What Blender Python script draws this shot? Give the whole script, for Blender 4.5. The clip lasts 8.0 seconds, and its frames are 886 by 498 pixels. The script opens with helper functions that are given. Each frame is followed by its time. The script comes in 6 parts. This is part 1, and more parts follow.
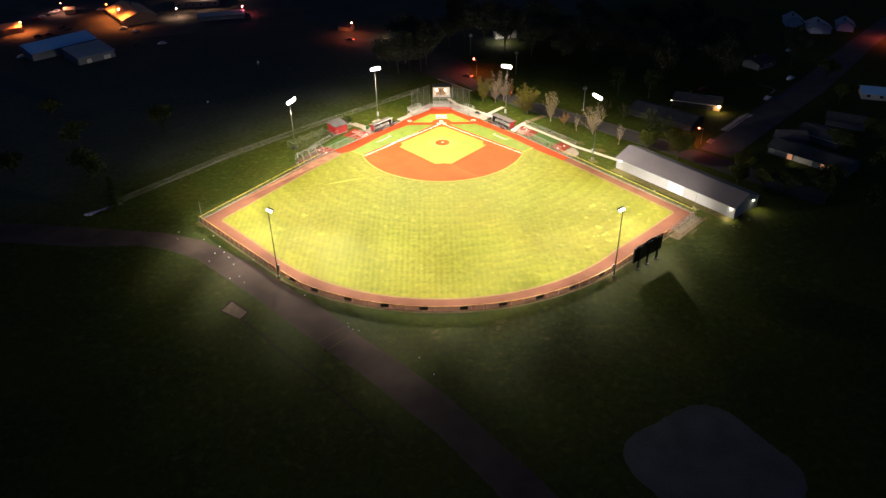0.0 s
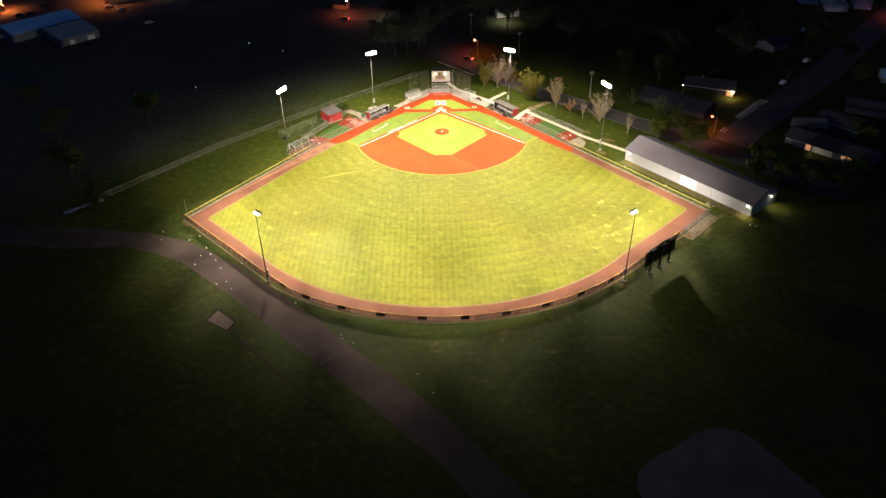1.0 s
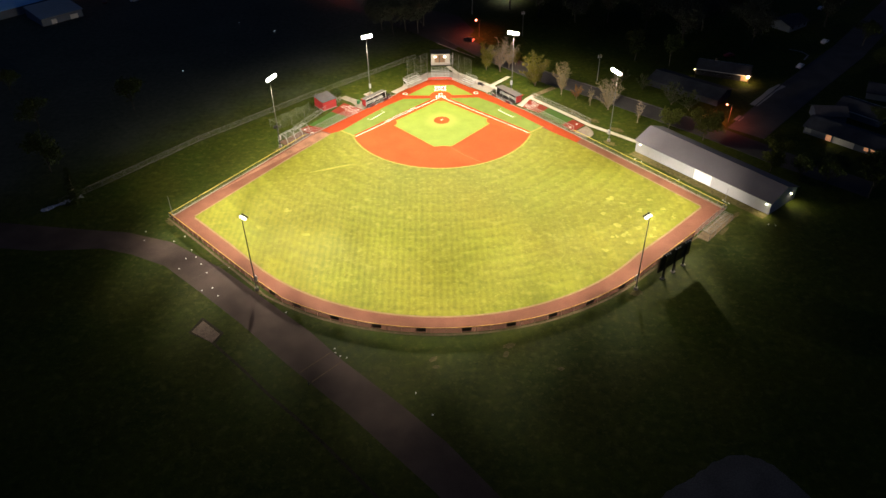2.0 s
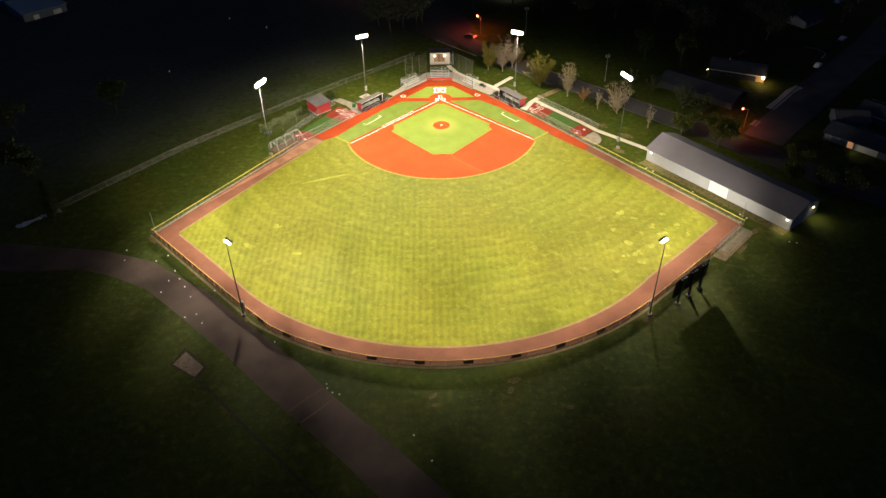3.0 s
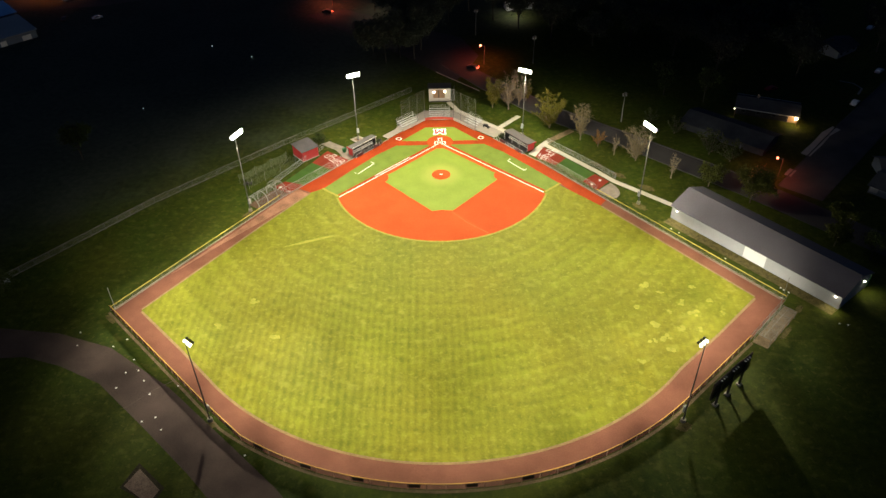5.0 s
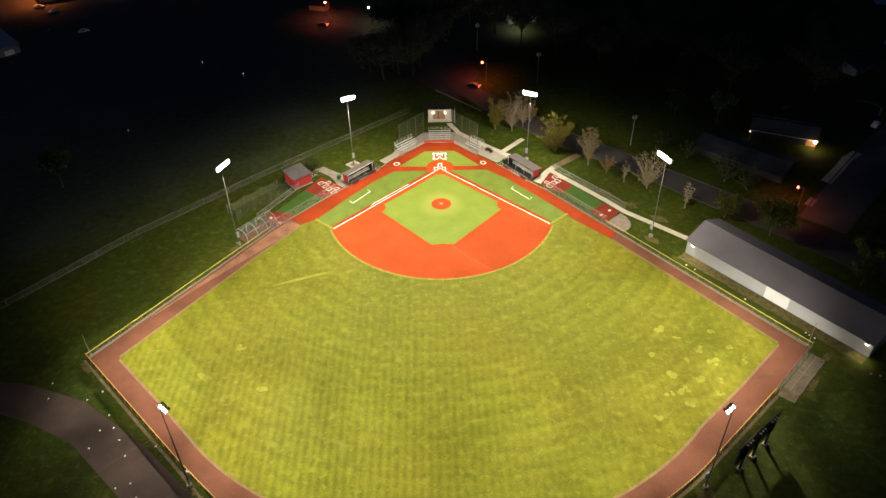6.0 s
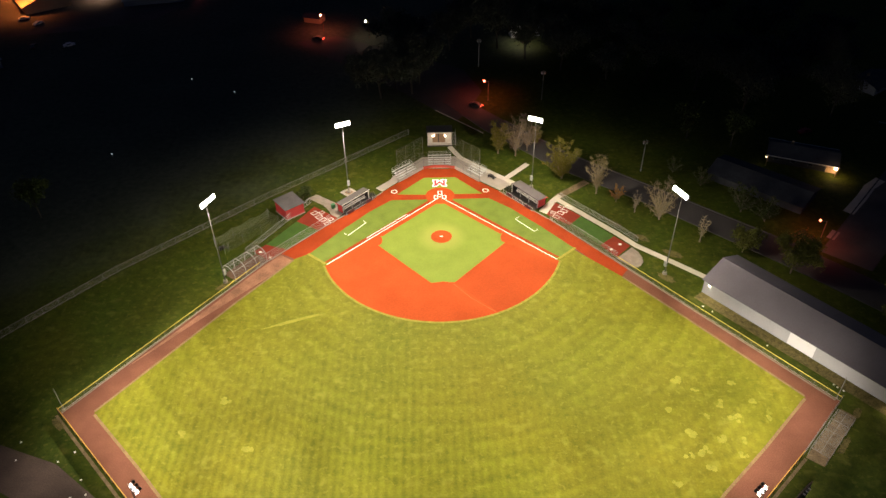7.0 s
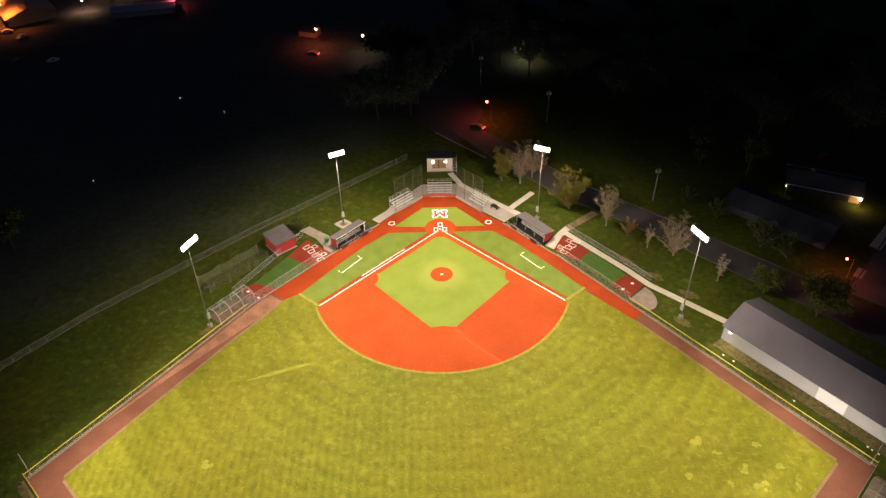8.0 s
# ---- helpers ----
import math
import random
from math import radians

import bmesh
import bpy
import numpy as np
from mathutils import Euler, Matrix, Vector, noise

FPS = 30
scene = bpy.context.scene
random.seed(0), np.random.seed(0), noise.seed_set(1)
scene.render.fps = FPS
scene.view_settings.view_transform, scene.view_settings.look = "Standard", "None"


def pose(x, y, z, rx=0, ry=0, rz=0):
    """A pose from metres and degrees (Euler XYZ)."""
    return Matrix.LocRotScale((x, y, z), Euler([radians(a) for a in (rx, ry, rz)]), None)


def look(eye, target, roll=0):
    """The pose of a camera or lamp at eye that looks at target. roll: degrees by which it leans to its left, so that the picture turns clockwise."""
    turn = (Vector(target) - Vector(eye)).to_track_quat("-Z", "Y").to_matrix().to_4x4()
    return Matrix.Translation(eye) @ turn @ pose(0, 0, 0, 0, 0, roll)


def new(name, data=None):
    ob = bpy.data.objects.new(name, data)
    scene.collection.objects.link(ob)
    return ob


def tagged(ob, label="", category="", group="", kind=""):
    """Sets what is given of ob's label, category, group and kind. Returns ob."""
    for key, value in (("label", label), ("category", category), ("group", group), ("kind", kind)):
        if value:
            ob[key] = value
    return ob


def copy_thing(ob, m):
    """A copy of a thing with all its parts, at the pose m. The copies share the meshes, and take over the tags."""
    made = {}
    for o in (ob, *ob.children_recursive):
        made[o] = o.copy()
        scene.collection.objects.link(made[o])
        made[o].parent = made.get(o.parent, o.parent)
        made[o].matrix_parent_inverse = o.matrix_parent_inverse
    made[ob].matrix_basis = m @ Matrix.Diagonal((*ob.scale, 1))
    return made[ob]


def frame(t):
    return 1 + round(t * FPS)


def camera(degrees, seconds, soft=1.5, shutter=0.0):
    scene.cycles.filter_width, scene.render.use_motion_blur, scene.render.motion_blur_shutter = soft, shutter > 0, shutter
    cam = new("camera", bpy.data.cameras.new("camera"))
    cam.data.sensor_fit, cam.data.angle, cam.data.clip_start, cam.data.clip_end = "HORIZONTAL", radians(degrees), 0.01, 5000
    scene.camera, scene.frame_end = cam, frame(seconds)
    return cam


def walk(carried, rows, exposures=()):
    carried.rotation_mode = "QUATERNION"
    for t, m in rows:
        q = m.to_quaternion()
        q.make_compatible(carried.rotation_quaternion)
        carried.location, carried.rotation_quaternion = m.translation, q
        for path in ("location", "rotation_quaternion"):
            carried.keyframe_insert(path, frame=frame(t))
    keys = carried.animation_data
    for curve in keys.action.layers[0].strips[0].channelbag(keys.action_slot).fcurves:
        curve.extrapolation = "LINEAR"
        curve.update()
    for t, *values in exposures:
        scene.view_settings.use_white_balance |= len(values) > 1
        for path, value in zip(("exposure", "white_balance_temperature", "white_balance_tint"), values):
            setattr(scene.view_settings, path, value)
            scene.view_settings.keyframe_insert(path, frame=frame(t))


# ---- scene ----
# the flight: seconds, x, y, z, yaw, pitch, roll
cam = camera(62.15, 8.0)
ROWS = [
    (0.0, -3.76, -277.11, 117.66, -0.767, -32.672, -0.699),
    (0.5, -3.61, -269.54, 117.76, -0.765, -33.633, -0.749),
    (1.0, -3.49, -262.10, 117.79, -0.767, -34.840, -0.784),
    (1.5, -3.38, -254.77, 117.70, -0.768, -36.009, -0.787),
    (3.0, -2.87, -232.19, 117.31, -0.731, -38.277, -0.892),
    (3.5, -2.57, -224.54, 117.26, -0.696, -38.296, -0.895),
    (4.0, -2.27, -216.93, 117.22, -0.663, -38.322, -0.903),
    (4.5, -2.03, -209.33, 117.07, -0.639, -38.299, -0.911),
    (6.0, -1.75, -186.55, 116.81, -0.693, -38.264, -0.891),
    (6.5, -1.70, -179.02, 116.95, -0.722, -38.304, -0.869),
    (7.0, -1.65, -171.49, 117.05, -0.755, -38.326, -0.819),
    (7.5, -1.57, -163.79, 117.06, -0.768, -38.327, -0.774),
    (8.0, -1.46, -156.03, 117.10, -0.779, -38.374, -0.743),
]
EXPOSURES = [(0.0, 1.12, 6500, 10), (1.5, 0.88, 6500, 9), (3.0, 0.60, 6500, 6), (3.5, 0.55, 6400, 2), (4.5, 0.43, 6350, 1), (6.5, 0.20, 6450, 8), (8.0, 0.18, 6750, 16)]
SKY = 0.08
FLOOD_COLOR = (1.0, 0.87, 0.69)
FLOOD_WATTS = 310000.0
LAMP = 2500.0
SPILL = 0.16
WALL_LAMP = 900.0
walk(cam, [(t, pose(x, y, z, 90 + pitch, 0, yaw) @ pose(0, 0, 0, 0, 0, roll)) for t, x, y, z, yaw, pitch, roll in ROWS], EXPOSURES)

# ---------------------------------------------------------------- light
world = bpy.data.worlds.new("night_sky")
world.use_nodes = True
world.node_tree.nodes["Background"].inputs[0].default_value = (0.07, 0.13, 0.32, 1)
world.node_tree.nodes["Background"].inputs[1].default_value = SKY
scene.world = world


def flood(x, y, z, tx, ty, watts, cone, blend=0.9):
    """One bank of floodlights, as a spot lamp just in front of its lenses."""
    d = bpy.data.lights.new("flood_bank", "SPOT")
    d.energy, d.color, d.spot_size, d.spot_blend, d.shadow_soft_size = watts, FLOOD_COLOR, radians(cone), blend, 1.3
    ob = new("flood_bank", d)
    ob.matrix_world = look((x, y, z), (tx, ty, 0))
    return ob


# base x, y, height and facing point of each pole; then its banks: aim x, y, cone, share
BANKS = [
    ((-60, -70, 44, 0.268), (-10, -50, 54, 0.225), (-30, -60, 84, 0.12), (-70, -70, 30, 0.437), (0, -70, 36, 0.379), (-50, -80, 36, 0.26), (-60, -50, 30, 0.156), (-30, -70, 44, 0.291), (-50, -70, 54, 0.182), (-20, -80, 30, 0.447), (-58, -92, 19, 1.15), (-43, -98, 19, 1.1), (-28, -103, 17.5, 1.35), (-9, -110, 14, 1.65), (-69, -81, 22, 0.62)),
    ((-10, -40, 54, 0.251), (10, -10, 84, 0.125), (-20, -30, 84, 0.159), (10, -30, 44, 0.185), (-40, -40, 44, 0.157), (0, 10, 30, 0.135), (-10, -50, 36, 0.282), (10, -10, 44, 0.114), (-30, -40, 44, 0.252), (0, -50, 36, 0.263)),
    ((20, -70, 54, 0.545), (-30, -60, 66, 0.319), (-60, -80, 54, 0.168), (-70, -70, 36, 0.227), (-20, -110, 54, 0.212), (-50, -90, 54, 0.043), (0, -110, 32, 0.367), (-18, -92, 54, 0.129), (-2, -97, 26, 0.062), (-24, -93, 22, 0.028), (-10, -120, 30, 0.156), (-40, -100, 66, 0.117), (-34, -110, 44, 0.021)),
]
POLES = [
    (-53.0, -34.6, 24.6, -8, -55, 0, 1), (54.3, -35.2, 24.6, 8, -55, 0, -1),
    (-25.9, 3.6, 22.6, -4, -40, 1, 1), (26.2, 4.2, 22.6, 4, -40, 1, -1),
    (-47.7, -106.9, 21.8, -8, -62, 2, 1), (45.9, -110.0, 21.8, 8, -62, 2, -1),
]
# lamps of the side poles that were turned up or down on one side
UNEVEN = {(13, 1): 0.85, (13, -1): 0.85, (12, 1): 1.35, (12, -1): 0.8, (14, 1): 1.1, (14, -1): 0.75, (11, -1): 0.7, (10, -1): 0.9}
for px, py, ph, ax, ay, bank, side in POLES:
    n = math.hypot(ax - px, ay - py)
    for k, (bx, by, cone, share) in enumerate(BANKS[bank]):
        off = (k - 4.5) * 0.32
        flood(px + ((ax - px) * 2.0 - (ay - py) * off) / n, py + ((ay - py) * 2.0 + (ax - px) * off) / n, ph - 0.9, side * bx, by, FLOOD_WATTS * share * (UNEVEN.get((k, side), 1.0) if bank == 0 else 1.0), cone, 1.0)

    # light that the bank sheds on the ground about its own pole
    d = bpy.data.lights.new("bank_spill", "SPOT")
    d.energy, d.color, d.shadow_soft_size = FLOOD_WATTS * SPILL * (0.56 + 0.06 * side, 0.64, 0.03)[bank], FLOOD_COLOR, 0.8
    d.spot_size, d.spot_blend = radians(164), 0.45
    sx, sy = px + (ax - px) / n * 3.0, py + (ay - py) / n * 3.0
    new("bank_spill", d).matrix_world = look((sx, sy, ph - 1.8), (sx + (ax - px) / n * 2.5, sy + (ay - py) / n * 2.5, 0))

# ---------------------------------------------------------------- materials


def material(name, base, rough=0.8, metal=0.0, dark=0.7, light=1.25, scale=0.4, fine=6.0, bump=0.0, spec=0.5, alpha=1.0):
    """A plain surface: base colour, blotches at one scale, grain at a finer one, and relief."""
    m = bpy.data.materials.new(name)
    m.use_nodes = True
    nt = m.node_tree
    b = nt.nodes["Principled BSDF"]
    b.inputs["Roughness"].default_value, b.inputs["Metallic"].default_value = rough, metal
    b.inputs["Specular IOR Level"].default_value = spec
    co = nt.nodes.new("ShaderNodeNewGeometry")
    n1, n2 = nt.nodes.new("ShaderNodeTexNoise"), nt.nodes.new("ShaderNodeTexNoise")
    n1.inputs["Scale"].default_value, n2.inputs["Scale"].default_value = scale, fine
    n1.inputs["Detail"].default_value = 5
    for n in (n1, n2):
        nt.links.new(co.outputs["Position"], n.inputs["Vector"])
    mix = nt.nodes.new("ShaderNodeMath")
    mix.operation = "MULTIPLY_ADD"
    mix.inputs[1].default_value = 0.5
    nt.links.new(n2.outputs["Fac"], mix.inputs[0])
    half = nt.nodes.new("ShaderNodeMath")
    half.operation = "MULTIPLY"
    half.inputs[1].default_value = 0.5
    nt.links.new(n1.outputs["Fac"], half.inputs[0])
    nt.links.new(half.outputs[0], mix.inputs[2])
    ramp = nt.nodes.new("ShaderNodeValToRGB")
    ramp.color_ramp.elements[0].position, ramp.color_ramp.elements[1].position = 0.36, 0.64
    ramp.color_ramp.elements[0].color = (*[c * dark for c in base], 1)
    ramp.color_ramp.elements[1].color = (*[min(1, c * light) for c in base], 1)
    nt.links.new(mix.outputs[0], ramp.inputs[0])
    nt.links.new(ramp.outputs[0], b.inputs["Base Color"])
    if bump:
        bp = nt.nodes.new("ShaderNodeBump")
        bp.inputs["Strength"].default_value = bump
        bp.inputs["Distance"].default_value = 0.05
        nt.links.new(n2.outputs["Fac"], bp.inputs["Height"])
        nt.links.new(bp.outputs[0], b.inputs["Normal"])
    return m


def glow(name, color, strength):
    m = bpy.data.materials.new(name)
    m.use_nodes = True
    b = m.node_tree.nodes["Principled BSDF"]
    b.inputs["Base Color"].default_value = (*color, 1)
    b.inputs["Emission Color"].default_value = (*color, 1)
    b.inputs["Emission Strength"].default_value = strength
    return m


def grass_material(name, low, high, pale, mown=True, hazy_scrub=None):
    """Lawn: two greens in patches, pale dry blotches, blade grain and, where mown, faint arcs and stripes."""
    m = bpy.data.materials.new(name)
    m.use_nodes = True
    nt = m.node_tree
    N = lambda kind: nt.nodes.new("ShaderNode" + kind)
    L = nt.links.new
    b = nt.nodes["Principled BSDF"]
    b.inputs["Roughness"].default_value = 0.9
    b.inputs["Specular IOR Level"].default_value = 0.15
    co = N("NewGeometry")
    big, mid, fine, blot = N("TexNoise"), N("TexNoise"), N("TexNoise"), N("TexNoise")
    for n, s, d in ((big, 0.045, 4), (mid, 0.55, 7), (fine, 2.4, 6), (blot, 0.33, 4)):
        n.inputs["Scale"].default_value, n.inputs["Detail"].default_value = s, d
        L(co.outputs["Position"], n.inputs["Vector"])
    tot = N("Math"); tot.operation = "MULTIPLY_ADD"; tot.inputs[1].default_value = 0.42
    L(mid.outputs["Fac"], tot.inputs[0])
    a = N("Math"); a.operation = "MULTIPLY"; a.inputs[1].default_value = 0.28
    L(big.outputs["Fac"], a.inputs[0]); L(a.outputs[0], tot.inputs[2])
    t2 = N("Math"); t2.operation = "MULTIPLY_ADD"; t2.inputs[1].default_value = 0.30
    L(fine.outputs["Fac"], t2.inputs[0]); L(tot.outputs[0], t2.inputs[2])
    last = t2
    if mown:
        sep = N("SeparateXYZ"); L(co.outputs["Position"], sep.inputs[0])
        fade = N("MapRange"); fade.inputs["From Min"].default_value = 0.38; fade.inputs["From Max"].default_value = 0.62
        fade.inputs["To Min"].default_value = 0.15; fade.inputs["To Max"].default_value = 1.5
        L(big.outputs["Fac"], fade.inputs["Value"])
        # arcs about the infield
        ln = N("VectorMath"); ln.operation = "LENGTH"
        flat = N("CombineXYZ"); L(sep.outputs[0], flat.inputs[0])
        shift = N("Math"); shift.operation = "ADD"; shift.inputs[1].default_value = 19.0
        L(sep.outputs[1], shift.inputs[0]); L(shift.outputs[0], flat.inputs[1])
        # stripes are mown in the outer half only
        outer = N("MapRange"); outer.inputs["From Min"].default_value = -50.0; outer.inputs["From Max"].default_value = -85.0
        outer.inputs["To Min"].default_value = 0.25; outer.inputs["To Max"].default_value = 1.2
        L(sep.outputs[1], outer.inputs["Value"])
        # and plainest on the left-field side
        side = N("MapRange"); side.inputs["From Min"].default_value = -10.0; side.inputs["From Max"].default_value = 25.0
        side.inputs["To Min"].default_value = 1.25; side.inputs["To Max"].default_value = 0.45
        L(sep.outputs[0], side.inputs["Value"])
        depth = N("Math"); depth.operation = "MULTIPLY"; L(outer.outputs[0], depth.inputs[0]); L(side.outputs[0], depth.inputs[1])
        wob = N("VectorMath"); wob.operation = "MULTIPLY_ADD"; wob.inputs[1].default_value = (1.0, 1.0, 0)
        L(mid.outputs["Color"], wob.inputs[0]); L(flat.outputs[0], wob.inputs[2])
        L(wob.outputs[0], ln.inputs[0])
        for src, freq, amp in ((ln.outputs["Value"], 2 * math.pi / 4.6, 0.030), (ln.outputs["Value"], 2 * math.pi / 2.3, 0.020), (sep.outputs[0], 2 * math.pi / 1.6, 0.036)):
            f = N("Math"); f.operation = "MULTIPLY"; f.inputs[1].default_value = freq
            L(src, f.inputs[0])
            s = N("Math"); s.operation = "SINE"; L(f.outputs[0], s.inputs[0])
            k = N("Math"); k.operation = "MULTIPLY_ADD"; k.inputs[1].default_value = amp
            brk = N("Math"); brk.operation = "MULTIPLY"; L(s.outputs[0], brk.inputs[0]); L((depth if src == sep.outputs[0] else fade).outputs[0], brk.inputs[1])
            L(brk.outputs[0], k.inputs[0]); L(last.outputs[0], k.inputs[2])
            last = k
    ramp = N("ValToRGB")
    ramp.color_ramp.elements[0].position, ramp.color_ramp.elements[1].position = 0.36, 0.64
    ramp.color_ramp.elements[0].color, ramp.color_ramp.elements[1].color = (*low, 1), (*high, 1)
    L(last.outputs[0], ramp.inputs[0])
    br = N("ValToRGB")
    br.color_ramp.elements[0].position, br.color_ramp.elements[1].position = 0.57, 0.70
    L(blot.outputs["Fac"], br.inputs[0])
    bf = N("Math"); bf.operation = "MULTIPLY"; L(br.outputs[0], bf.inputs[0]); L(mid.outputs["Fac"], bf.inputs[1])
    # small pale tufts
    tufts, tr = N("TexNoise"), N("MapRange")
    tufts.inputs["Scale"].default_value, tufts.inputs["Detail"].default_value = 0.85, 3
    L(co.outputs["Position"], tufts.inputs["Vector"])
    for k, v in (("From Min", 0.585), ("From Max", 0.66), ("To Min", 0.0), ("To Max", 0.40)):
        tr.inputs[k].default_value = v
    L(tufts.outputs["Fac"], tr.inputs["Value"])
    both = N("Math"); both.operation = "MAXIMUM"; L(bf.outputs[0], both.inputs[0]); L(tr.outputs[0], both.inputs[1])
    bf = both
    mx = N("Mix"); mx.data_type = "RGBA"
    hue = N("Mix"); hue.data_type = "RGBA"; hue.blend_type = "MULTIPLY"; hue.inputs["Factor"].default_value = 1.0
    tone = N("ValToRGB")
    tone.color_ramp.elements[0].position, tone.color_ramp.elements[1].position = 0.36, 0.64
    tone.color_ramp.elements[0].color, tone.color_ramp.elements[1].color = (0.92, 1.0, 0.95, 1), (1.03 if mown else 1.15, 1.0, 0.95, 1)
    drift = N("TexNoise"); drift.inputs["Scale"].default_value = 0.028 if mown else 0.06; drift.inputs["Detail"].default_value = 3
    L(co.outputs["Position"], drift.inputs["Vector"]); L(drift.outputs["Fac"], tone.inputs[0])
    L(ramp.outputs[0], hue.inputs[6]); L(tone.outputs[0], hue.inputs[7])
    L(bf.outputs[0], mx.inputs["Factor"]); L(hue.outputs[2], mx.inputs[6]); mx.inputs[7].default_value = (*pale, 1)
    L(mx.outputs[2], b.inputs["Base Color"])
    if hazy_scrub:
        # greyer ground cover beyond the boundary fence, its pale tone standing in for haze
        away = N("VectorMath"); away.operation = "DOT_PRODUCT"; away.inputs[1].default_value = (-0.705, 0.709, 0)
        L(co.outputs["Position"], away.inputs[0])
        ragged = N("Math"); ragged.operation = "MULTIPLY_ADD"; ragged.inputs[1].default_value = 40.0
        L(big.outputs["Fac"], ragged.inputs[0]); L(away.outputs["Value"], ragged.inputs[2])
        share = N("MapRange"); share.interpolation_type = "SMOOTHSTEP"
        share.inputs["From Min"].default_value = 50.0; share.inputs["From Max"].default_value = 92.0
        L(ragged.outputs[0], share.inputs["Value"])
        tuft = N("ValToRGB")
        tuft.color_ramp.elements[0].position, tuft.color_ramp.elements[1].position = 0.36, 0.64
        tuft.color_ramp.elements[0].color, tuft.color_ramp.elements[1].color = (*hazy_scrub[0], 1), (*hazy_scrub[1], 1)
        L(last.outputs[0], tuft.inputs[0])
        cover = N("Mix"); cover.data_type = "RGBA"
        L(share.outputs[0], cover.inputs["Factor"]); L(mx.outputs[2], cover.inputs[6]); L(tuft.outputs[0], cover.inputs[7])
        L(cover.outputs[2], b.inputs["Base Color"])
    bp = N("Bump"); bp.inputs["Strength"].default_value = 0.5; bp.inputs["Distance"].default_value = 0.08
    L(fine.outputs["Fac"], bp.inputs["Height"]); L(bp.outputs[0], b.inputs["Normal"])
    return m


M_LAWN = grass_material("mown_lawn", (0.091, 0.095, 0.0050), (0.156, 0.151, 0.0090), (0.205, 0.192, 0.024))
M_ROUGH = grass_material("rough_grass", (0.018, 0.031, 0.0016), (0.051, 0.066, 0.0038), (0.097, 0.093, 0.017), mown=False, hazy_scrub=((0.032, 0.042, 0.032), (0.085, 0.095, 0.070)))
M_FRINGE = material("pale_long_grass", (0.22, 0.20, 0.03), 0.9, dark=0.7, light=1.2, scale=0.8, fine=4, spec=0.1)
M_TURF = material("green_turf", (0.148, 0.196, 0.026), 0.9, dark=0.88, light=1.1, scale=0.25, fine=4, spec=0.12)


def wear_round(m, x, y, r0, r1, color, most):
    """Turf trodden paler about one spot, fading outwards."""
    nt = m.node_tree
    co, off, ln = nt.nodes.new("ShaderNodeNewGeometry"), nt.nodes.new("ShaderNodeVectorMath"), nt.nodes.new("ShaderNodeVectorMath")
    off.operation, ln.operation = "SUBTRACT", "LENGTH"
    off.inputs[1].default_value = (x, y, 0.05)
    nt.links.new(co.outputs["Position"], off.inputs[0])
    nt.links.new(off.outputs[0], ln.inputs[0])
    fall, mx = nt.nodes.new("ShaderNodeMapRange"), nt.nodes.new("ShaderNodeMix")
    fall.interpolation_type, mx.data_type = "SMOOTHSTEP", "RGBA"
    for k, v in (("From Min", r0), ("From Max", r1), ("To Min", most), ("To Max", 0.0)):
        fall.inputs[k].default_value = v
    nt.links.new(ln.outputs["Value"], fall.inputs["Value"])
    b = nt.nodes["Principled BSDF"]
    old = b.inputs["Base Color"].links[0].from_socket
    nt.links.new(fall.outputs[0], mx.inputs["Factor"])
    nt.links.new(old, mx.inputs[6])
    mx.inputs[7].default_value = (*color, 1)
    nt.links.new(mx.outputs[2], b.inputs["Base Color"])


wear_round(M_TURF, 0.0, -18.2, 2.6, 7.5, (0.23, 0.25, 0.05), 0.75)
M_TURF_FOUL = material("foul_green_turf", (0.108, 0.150, 0.022), 0.9, dark=0.84, light=1.14, scale=0.3, fine=4, spec=0.12)
M_POLE = material("weathered_pole_steel", (0.085, 0.082, 0.080), 0.6, dark=0.85, light=1.1)
M_INFIELD_DIRT = material("bare_infield_dirt", (0.115, 0.110, 0.105), 0.95, dark=0.65, light=1.25, scale=0.12, fine=3, spec=0.1)
M_TURF_DARK = material("dark_green_turf", (0.050, 0.105, 0.017), 0.9, dark=0.85, light=1.15, spec=0.2)
M_CLAY_APRON = material("dull_red_turf", (0.250, 0.036, 0.009), 0.9, dark=0.82, light=1.14, scale=0.2, fine=3, spec=0.06)
M_CLAY = material("clay_red_turf", (0.335, 0.055, 0.013), 0.95, dark=0.80, light=1.15, scale=0.10, fine=3, spec=0.04)
M_CLAY_NAP = material("brushed_clay_red_turf", (0.300, 0.049, 0.012), 0.95, dark=0.84, light=1.12, scale=0.10, fine=3, spec=0.04)
M_CLAY_SEAM = material("pale_turf_seam", (0.36, 0.080, 0.025), 0.95, dark=0.8, light=1.2, scale=0.5, fine=3, spec=0.04)
M_CLAY_DARK = material("worn_red_turf", (0.205, 0.030, 0.015), 0.9, dark=0.85, light=1.12, scale=0.3, fine=3, spec=0.15)
M_TRACK = material("warning_track_gravel", (0.142, 0.059, 0.038), 0.95, dark=0.76, light=1.22, scale=0.18, fine=5, bump=0.4, spec=0.06)
M_WHITE = material("white_line_paint", (0.80, 0.79, 0.75), 0.8, dark=0.93, light=1.05)
M_CONC_STAINED = material("stained_concrete", (0.225, 0.185, 0.150), 0.9, dark=0.7, light=1.25, scale=0.6, fine=7, bump=0.1)
M_WALK = material("cream_concrete", (0.50, 0.45, 0.37), 0.9, dark=0.85, light=1.12, scale=0.5, fine=7, bump=0.1)
M_CONC = material("grey_concrete", (0.315, 0.275, 0.235), 0.9, dark=0.85, light=1.12, scale=0.5, fine=7, bump=0.1)
